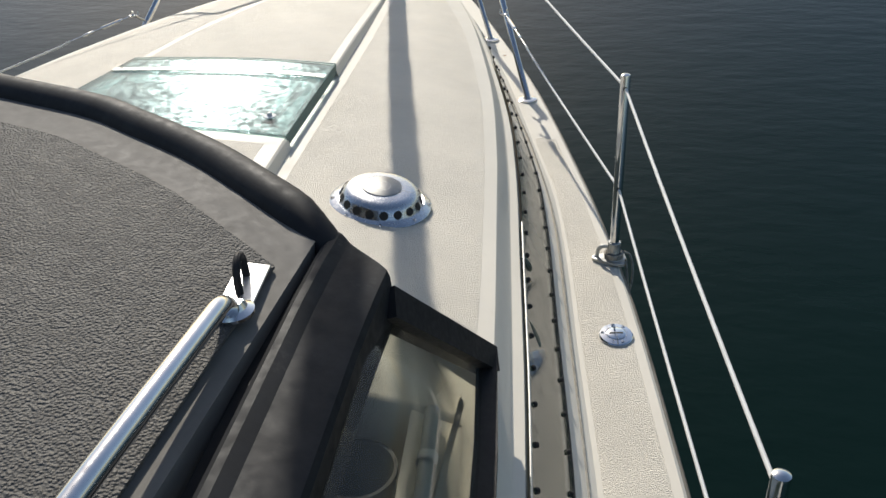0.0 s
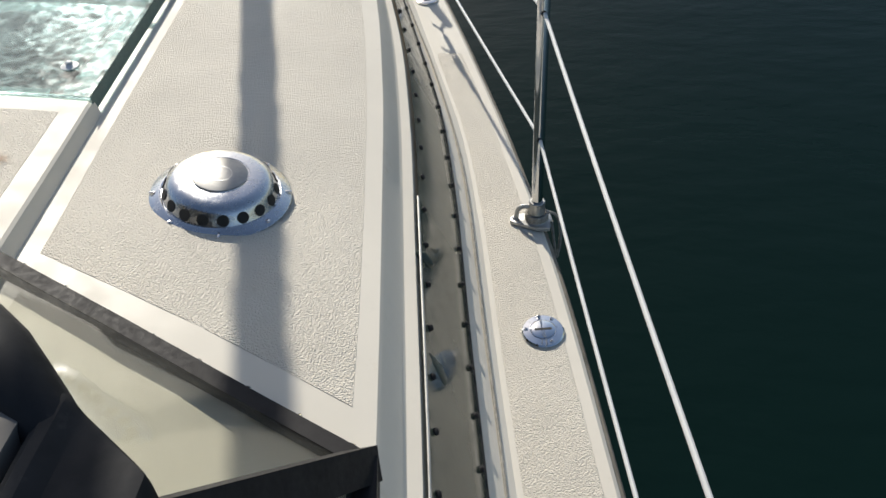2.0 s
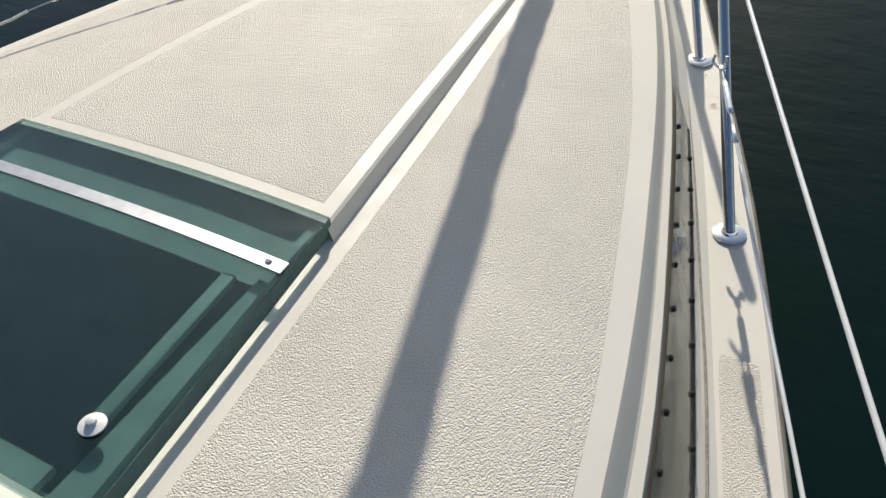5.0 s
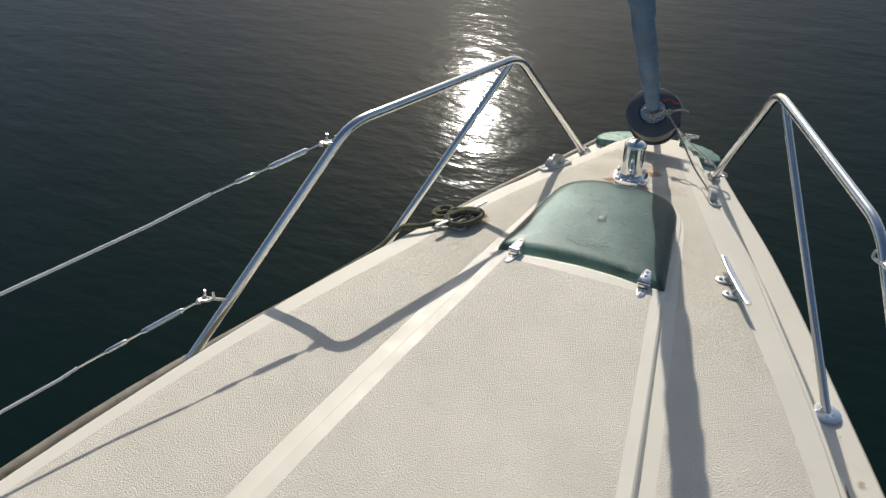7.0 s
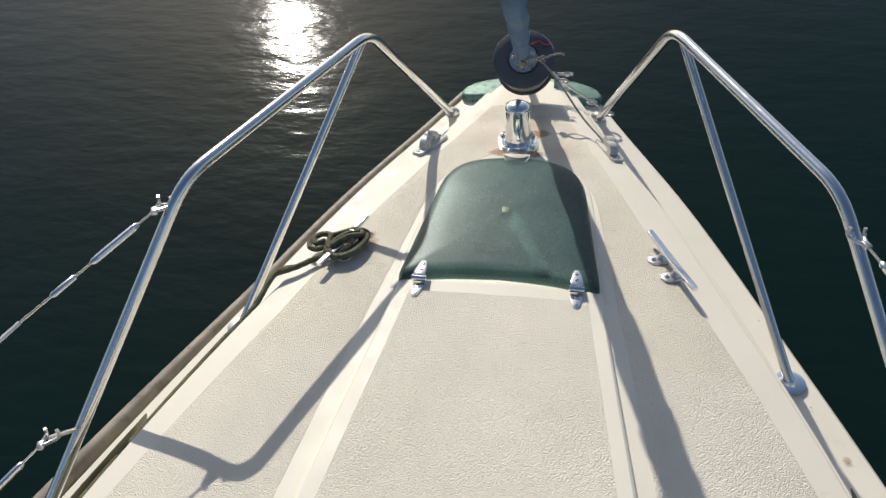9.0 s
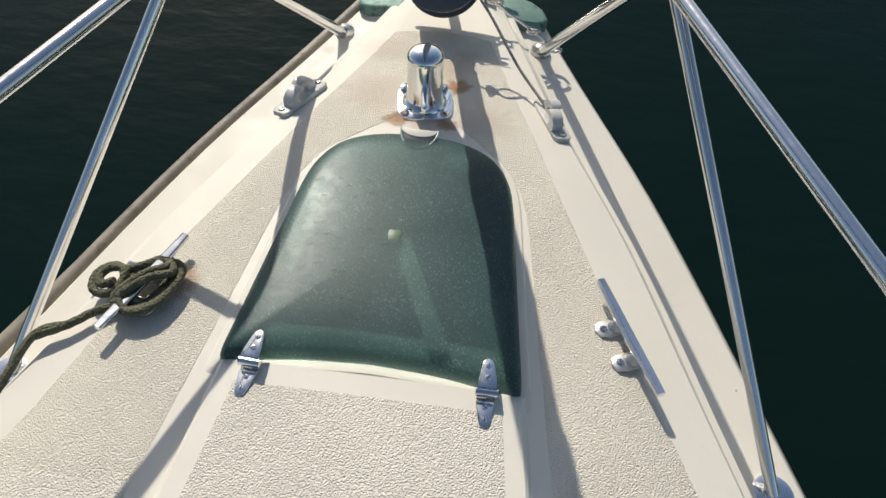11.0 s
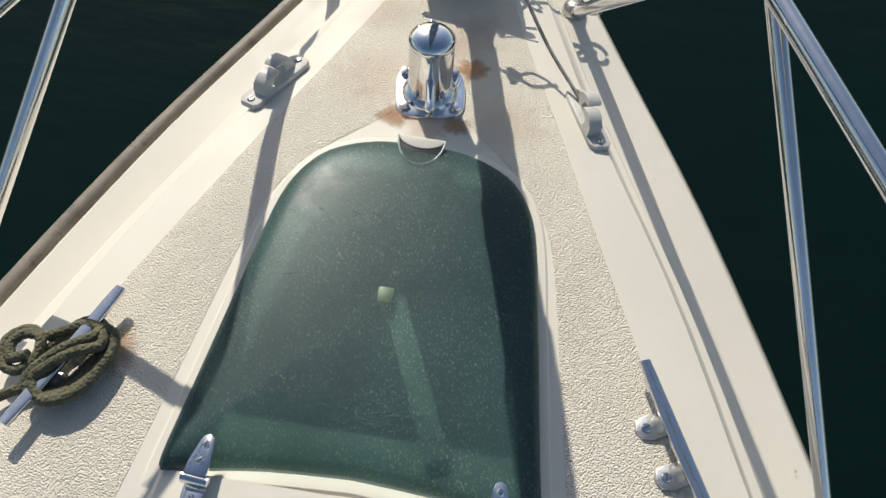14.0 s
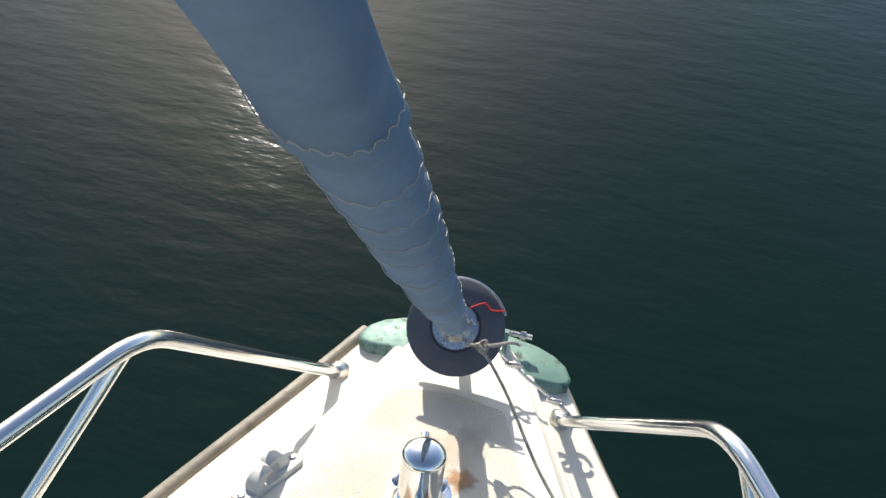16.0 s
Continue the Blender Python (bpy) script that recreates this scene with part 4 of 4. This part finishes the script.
for u, v, z in ((-150, -92, 8), (-110, -60, 9), (-70, -38, 10)):
    lay(u / 1000, v / 1000, z / 1000)
for k in range(36):                # three low turns round both feet, each wider and over the last
    t = 2 * math.pi * k / 12 - 2.5
    n = k / 36
    lay((0.046 + 0.012 * n) * math.cos(t), (0.016 + 0.026 * n) * math.sin(t) * (1.1 if math.sin(t) > 0 else 0.8), 0.009 + 0.026 * n)
for u, v, z in ((-44, -20, 44), (-16, -12, 56), (8, 2, 66), (30, 16, 60), (50, 20, 46), (44, 38, 40), (8, 47, 38), (-34, 42, 38), (-58, 16, 38), (-44, -12, 46),
                (-18, 0, 62), (6, 16, 68), (28, 32, 56), (44, 18, 50), (46, -6, 40), (26, -24, 38), (8, -40, 40), (6, -66, 36), (-16, -82, 28), (-42, -70, 24), (-44, -44, 28), (-22, -30, 38),
                (2, -40, 50), (-2, -62, 46), (-20, -70, 40), (-34, -56, 40), (-22, -38, 50)):
    lay(u / 1000, v / 1000, z / 1000)
line = smooth_line(local(rope, turns), 8)
part("braid", tube(line, 0.0068, 12, shape=lambda a, i: 1 + 0.06 * math.cos(3 * a + 1.9 * i)), ROPE, rope)
outb = [turns[1], turns[0]] + [(-edge(y) * 0.962 - d, y, top_edge(y, -1) - e) for y, d, e in ((-0.10, 0.008, 0.004), (-0.2, 0.02, 0.02), (-0.4, 0.024, 0.03), (-0.7, 0.026, 0.035), (-1.2, 0.028, 0.04), (-1.8, 0.03, 0.05), (-2.6, 0.03, 0.06))]
part("tail", tube(smooth_line(local(rope, outb), 8), 0.0066, 10), ROPE, rope)

# ---- coachroof windows ----
def side_window(sgn):
    ob = thing("side_window", "long smoked acrylic coachroof window held by a row of bolts", "window", (sgn * 1.0, -1.9, -0.1))
    ys = [-4.2 + 0.08 * i for i in range(49)]
    def rim(y):
        e, f = edge(y), foot(y)
        zt, zs = top_edge(y, sgn), sheer(y)
        d = zt - zs
        return Vector((e + 0.018 + 0.25 * (f - e), y, zt - 0.255 * d)), Vector((e + (f - e) * 0.80 + 0.006, y, zs + 0.20 * d))
    rows = []
    for y in ys:
        a, b = rim(y)
        n = Vector((0.8, 0, 0.35)) * 0.006
        rows.append(local(ob, [(sgn * p.x, p.y, p.z) for p in (a.lerp(b, t) + n for t in (0, 0.25, 0.5, 0.75, 1))]))
    cut = sum(1 for y in ys if y < -1.9)
    part("pane", slab(rows[:cut + 1], 0.006), WINDOW_GREEN, ob, "dark greenish aft pane")
    part("pane", slab(rows[cut:], 0.006), WINDOW, ob, "brownish fore pane")
    edge_pts = local(ob, [(sgn * (rim(y)[0].x + 0.004), y, rim(y)[0].z + 0.006) for y in ys if y < -1.85])
    part("top_trim", tube(edge_pts, 0.0026, 8), GALVANISED, ob, "thin metal edging")
    low = local(ob, [(sgn * (rim(y)[1].x + 0.004), y, rim(y)[1].z - 0.002) for y in ys])
    part("seal", tube(low, 0.0045, 8), BLACK, ob, "black sealant line")
    m = bpy.data.meshes.new("bolt")
    b = lathe([(0.006, -0.002), (0.006, 0.002), (0.004, 0.0038), (0, 0.0045)], 10, tilt=Vector((sgn * 0.85, 0, 0.5)).to_track_quat("Z", "Y").to_matrix().to_4x4())
    b.to_mesh(m)
    b.free()
    m.materials.append(FRAME)
    k, y = 0, -4.1
    while y < -0.45:
        for which, shift in ((0, 0.0), (1, 0.045)):
            a, c = rim(y + shift)
            p = a.lerp(c, 0.10 if which == 0 else 0.93) + Vector((0.8, 0, 0.35)) * 0.008
            o = new("bolt", m)
            o.parent = ob
            o.location = local(ob, [(sgn * p.x, p.y, p.z)])[0]
        y += 0.105
    return ob


w = side_window(1)
side_window(-1)
part('pull', lathe([(0.03, 0), (0.03, 0.0015), (0.027, 0.0025), (0, 0.003)], 24, local(w, [(1.074, -2.285, -0.195)])[0], tilt=Vector((0.85, 0, 0.45)).to_track_quat('Z', 'Y').to_matrix().to_4x4() @ Matrix.Diagonal((0.7, 1.3, 1, 1))), VERDIGRIS, w, 'dark green oval grip')
part('pull', lathe([(0.018, 0), (0.018, 0.004), (0.013, 0.012), (0, 0.014)], 20, local(w, [(1.032, -2.04, -0.178)])[0], tilt=Vector((0.85, 0, 0.45)).to_track_quat('Z', 'Y').to_matrix().to_4x4() @ Matrix.Diagonal((0.6, 1.3, 1, 1))), VERDIGRIS, w, 'dark green catch')

# ---- deck fittings ----
vent = thing("deck_ventilator", "round brushed steel deck ventilator with a ring of holes", "ventilator", (0.697, -2.066, top(0.697, -2.066) + 0.002), turn=(1, 9, 0))
part("flange", lathe([(0.1185, -0.003), (0.119, 0.0005), (0.1175, 0.002), (0.110, 0.0045), (0.104, 0.0085), (0.101, 0.0095), (0.098, 0.0085)], 64), BRUSHED, vent)
part("cover", lathe([(0.099, 0.0075), (0.0975, 0.010), (0.0935, 0.018), (0.0895, 0.027), (0.085, 0.033), (0.078, 0.038), (0.068, 0.0405), (0.050, 0.042), (0.0492, 0.0412), (0.0478, 0.0412), (0.047, 0.0424), (0, 0.0434)], 72), BRUSHED, vent)
part("disc", lathe([(0.0462, 0.0420), (0.0462, 0.0436), (0.045, 0.0442), (0, 0.0446)], 56), material("dull_badge", (0.40, 0.39, 0.37), 0.5, 0.5, vary=0.15, vary_scale=40), vent, "dull round badge")
part("emblem", lathe([(0.0205, 0.0442), (0.0205, 0.0447), (0.0195, 0.0447), (0.0195, 0.0442)], 40), ALUMINIUM, vent, "faint round emblem")
# no openings are cut: near-black discs paint the shade inside the holes
for k in range(18):
    a = 2 * math.pi * (k + 0.4) / 18
    way = Vector((math.cos(a), math.sin(a), 0.42)).normalized()
    q = Vector((0.0938 * math.cos(a), 0.0938 * math.sin(a), 0.0185))
    part("hole_shade", lathe([(0.0102, -0.002), (0.0100, 0.0006), (0, 0.0007)], 18, q, tilt=way.to_track_quat("Z", "Y").to_matrix().to_4x4()), HOLLOW_SHADE, vent)
for k in range(8):
    a = 2 * math.pi * (k + 0.3) / 8
    q = (0.1095 * math.cos(a), 0.1095 * math.sin(a), 0.0045)
    if k % 2:
        screw(vent, q, 0.0045)
    else:
        part("rib", box((0.020, 0.005, 0.004), q, 0.0018, (0, 0, math.degrees(a))), STEEL, vent)
filler = thing("deck_filler", "round chromed filler cap with a slotted lid", "filler cap", (1.258, -2.004, sheer(-2.004) + 0.001), turn=(3, 0, 8))
part("ring", lathe([(0.043, -0.002), (0.043, 0.002), (0.04, 0.005), (0.026, 0.007), (0.0255, 0.0055), (0.0245, 0.0055)], 40), CHROME, filler)
part("lid", lathe([(0.0242, 0.003), (0.0242, 0.0075), (0.0225, 0.0085), (0, 0.0088)], 36), CHROME, filler)
part("slot", box((0.034, 0.005, 0.001), (0, 0, 0.0088), 0), HOLLOW_SHADE, filler)
for a in (0.9, 3.0, 5.1):
    screw(filler, (0.034 * math.cos(a), 0.034 * math.sin(a), 0.006), 0.0042)

# ---- windscreen and hard top ----
screen = thing("windscreen", "raked windscreen with dark bronze frames and clear panes", "windscreen", (0.0, -2.7, 0.05))
FRONT = [(0.0, -2.13), (0.41, -2.30), (0.662, -2.42), (0.881, -2.52), (1.02, -2.578)]
ROOF = [(0.0, -2.38, 0.380), (0.319, -2.472, 0.370), (0.575, -2.604, 0.355), (0.696, -2.690, 0.345), (0.80, -2.762, 0.330), (0.875, -2.822, 0.312), (0.92, -2.866, 0.290)]


for sgn in (-1, 1):
    low = [(sgn * x, y, top(sgn * x, y) + 0.016) for x, y in FRONT]
    high = [(sgn * x, y, z - 0.035) for x, y, z in (ROOF[0], ROOF[1], ROOF[3], ROOF[5], ROOF[6])]
    side_low = [(sgn * x, y, top(x, y) + 0.016) for x, y in ((1.02, -2.578), (1.05, -2.80), (1.065, -2.95), (1.10, -3.3), (1.17, -4.0))]
    side_high = [(sgn * x, y, z) for x, y, z in ((0.925, -2.86, 0.26), (0.94, -3.0, 0.265), (0.95, -3.1, 0.27), (0.975, -3.4, 0.28), (1.0, -4.1, 0.30))]
    for name, pts, r in (("sill", low, 0.014), ("side_sill", side_low, 0.022), ("corner_post", [low[-1], side_high[0]], 0.026), ("head", high, 0.014)):
        fr = part(name, tube(local(screen, pts), r, 8, shape=lambda a, i: 1.0 + 0.18 * math.cos(4 * a)), FRAME, screen)
        if name == "sill":
            for k in range(9):
                t = 0.3 + 0.08 * k
                q = Vector(low[1]).lerp(Vector(low[-1]), (t - 0.3) / 0.66)
                screw(fr, local(screen, [q + Vector((sgn * 0.002, 0.012, 0.009))])[0], 0.0045, (0, 0.4, 0.9))
    g = part("pane", slab([local(screen, low), local(screen, high)], 0.004), GLASS, screen)
    g.visible_shadow = False
    g = part("pane", grid([local(screen, side_low), local(screen, side_high)]), GLASS, screen)
    g.visible_shadow = False
    so = g.modifiers.new("thick", "SOLIDIFY")
    so.thickness = 0.004

roof = thing("hard_top", "grey grained vinyl hard top with a black rolled edge", "canopy", (0.0, -3.2, 0.4))


def roof_z(x, y):
    return float(np.interp(abs(x), [p[0] for p in ROOF] + [1.0], [p[2] for p in ROOF] + [0.25]))


def roof_front(x):
    ax = abs(x)
    return float(np.interp(ax, [p[0] for p in ROOF] + [1.0], [p[1] for p in ROOF] + [-2.95]))


def roof_rows(inset, lift, xs, aft=-4.4):
    rows = []
    for v in range(13):
        row = []
        for u in range(25):
            x = -xs + 2 * xs * u / 24
            y0 = roof_front(x) - inset
            row.append((x, y0 + (aft - y0) * v / 12, roof_z(x, 0) + lift))
        rows.append(local(roof, row))
    return rows


part("shell", slab(roof_rows(0.0, -0.006, 0.824), 0.05), VINYL_SMOOTH, roof)
part("covering", slab(roof_rows(0.13, 0.001, 0.80), 0.004), VINYL, roof, "grained grey covering")
nose = [(x, roof_front(x), roof_z(x, 0) - 0.012 - 0.25 * max(0.0, abs(x) - 0.80)) for x in (-0.862 + 1.724 * k / 60 for k in range(61))]
nose = nose[::3]
rim = local(roof, smooth_line(nose, 4))
full = len(rim) - 1
part("rolled_edge", tube(rim, [0.034 - 0.014 * max(0.0, 1 - min(i, full - i) / 4) for i in range(full + 1)], 16), BLACK, roof, "thick black rubber edge")
for sgn in (-1, 1):
    # the broad side moulding, from the bead down to its lower lip
    section = [(0.812, 0.296), (0.828, 0.298), (0.834, 0.313), (0.842, 0.319), (0.852, 0.319), (0.860, 0.314), (0.867, 0.309), (0.876, 0.3075), (0.920, 0.301), (0.930, 0.297), (0.935, 0.288), (0.938, 0.222), (0.932, 0.212), (0.915, 0.210), (0.86, 0.25), (0.81, 0.28)]
    rows = []
    for y, pull in ((-2.776, 0.010), (-2.779, 0.003), (-2.784, 0.0), (-2.85, 0.0), (-2.95, 0.0), (-3.1, 0.0), (-3.4, 0.0), (-3.8, 0.0), (-4.4, 0.0)):
        flare = 0.06 * max(0.0, -y - 2.9)
        rows.append(local(roof, [(sgn * (x + (0.88 - x) * pull * 6 + flare), y - 0.66 * (x - 0.85), z + (0.26 - z) * pull * 6) for x, z in section]))
    fascia = grid(rows, close=True)
    fascia.verts.ensure_lookup_table()
    fascia.faces.new(fascia.verts[:len(section)])
    part("side_fascia", fascia, BLACK, roof, "broad black side moulding", sharp=24)

grab = thing("grab_rail", "bent stainless grab rail fixed through a strap eye", "rail", (0.78, -2.9, 0.318))
part("tube", tube(bent(local(grab, [(0.790, -3.000, 0.332), (0.794, -3.025, 0.364), (0.80, -3.3, 0.378), (0.80, -4.2, 0.385)]), 0.04), 0.0125, 16), STEEL, grab)
part("eye_plate", box((0.040, 0.112, 0.004), local(grab, [(0.785, -2.955, 0.336)])[0], 0.0015, (0, 8, 7), 3), ALUMINIUM, grab)
part("rail_foot", lathe([(0.026, 0), (0.026, 0.004), (0.018, 0.008), (0.014, 0.016), (0, 0.016)], 24, local(grab, [(0.790, -3.000, 0.333)])[0]), STEEL, grab)
part("eye", tube(smooth_line(local(grab, [(0.786, -2.968, 0.335), (0.786, -2.966, 0.364), (0.782, -2.948, 0.376), (0.778, -2.930, 0.364), (0.778, -2.928, 0.335)]), 5), 0.005, 10), FRAME, grab, "dark strap eye")

pipe = thing("cockpit_pipe", "grey plastic pipe behind the side window", "pipe", (0.97, -2.85, top(0.97, -2.85)))
part("tube", tube(local(pipe, [(0.955, -2.74, top(0.955, -2.74) + 0.015), (0.98, -2.95, top(0.98, -2.95) + 0.015), (1.0, -3.3, top(1.0, -3.3) + 0.015)]), 0.012, 14), GREY_PIPE, pipe)
part("clamp", lathe([(0.016, -0.009), (0.016, 0.009)], 16, local(pipe, [(0.969, -2.85, top(0.969, -2.85) + 0.015)])[0], tilt=pose(0, 0, 0, 90, 0, 0)), WHITE_PLASTIC, pipe)
sole = thing("cockpit_well", "cream moulded cockpit recess under the hard top", "cockpit", (0.5, -3.3, -0.3), kind="structure")
well_rows = []
for dy, dz in ((0.003, -0.0006), (-0.004, -0.002), (-0.012, -0.008), (-0.020, -0.020), (-0.024, -0.04), (-0.03, -0.30), (-0.04, -0.33), (-0.10, -0.345), (-0.8, -0.345), (-1.78, -0.345)):
    well_rows.append(local(sole, [(x, -2.72 + dy, (top(x, -2.72 + dy) if dz > -0.1 else -0.03) + dz) for x in (-0.995 + 1.99 * i / 20 for i in range(21))]))
part("dash_and_sole", grid(well_rows), GELCOAT, sole)
for sgn in (-1, 1):
    part("side_lining", grid([local(sole, [(sgn * (0.988 + 0.06 * max(0, -y - 2.9)), y, top(0.985, y) + 0.001), (sgn * 0.984, y, top(0.985, y) - 0.012), (sgn * 0.98, y, -0.38)]) for y in (-2.66, -2.8, -3.0, -3.4, -3.9, -4.42)]), GELCOAT, sole)
bucket = thing("bucket", "black plastic bucket standing inside the windscreen", "bucket", (0.850, -2.835, -0.374))
part("shell", lathe([(0.046, 0.0), (0.060, 0.286), (0.065, 0.290), (0.065, 0.300), (0.059, 0.300), (0.056, 0.286), (0.042, 0.006), (0, 0.006)], 32), BLACK, bucket)


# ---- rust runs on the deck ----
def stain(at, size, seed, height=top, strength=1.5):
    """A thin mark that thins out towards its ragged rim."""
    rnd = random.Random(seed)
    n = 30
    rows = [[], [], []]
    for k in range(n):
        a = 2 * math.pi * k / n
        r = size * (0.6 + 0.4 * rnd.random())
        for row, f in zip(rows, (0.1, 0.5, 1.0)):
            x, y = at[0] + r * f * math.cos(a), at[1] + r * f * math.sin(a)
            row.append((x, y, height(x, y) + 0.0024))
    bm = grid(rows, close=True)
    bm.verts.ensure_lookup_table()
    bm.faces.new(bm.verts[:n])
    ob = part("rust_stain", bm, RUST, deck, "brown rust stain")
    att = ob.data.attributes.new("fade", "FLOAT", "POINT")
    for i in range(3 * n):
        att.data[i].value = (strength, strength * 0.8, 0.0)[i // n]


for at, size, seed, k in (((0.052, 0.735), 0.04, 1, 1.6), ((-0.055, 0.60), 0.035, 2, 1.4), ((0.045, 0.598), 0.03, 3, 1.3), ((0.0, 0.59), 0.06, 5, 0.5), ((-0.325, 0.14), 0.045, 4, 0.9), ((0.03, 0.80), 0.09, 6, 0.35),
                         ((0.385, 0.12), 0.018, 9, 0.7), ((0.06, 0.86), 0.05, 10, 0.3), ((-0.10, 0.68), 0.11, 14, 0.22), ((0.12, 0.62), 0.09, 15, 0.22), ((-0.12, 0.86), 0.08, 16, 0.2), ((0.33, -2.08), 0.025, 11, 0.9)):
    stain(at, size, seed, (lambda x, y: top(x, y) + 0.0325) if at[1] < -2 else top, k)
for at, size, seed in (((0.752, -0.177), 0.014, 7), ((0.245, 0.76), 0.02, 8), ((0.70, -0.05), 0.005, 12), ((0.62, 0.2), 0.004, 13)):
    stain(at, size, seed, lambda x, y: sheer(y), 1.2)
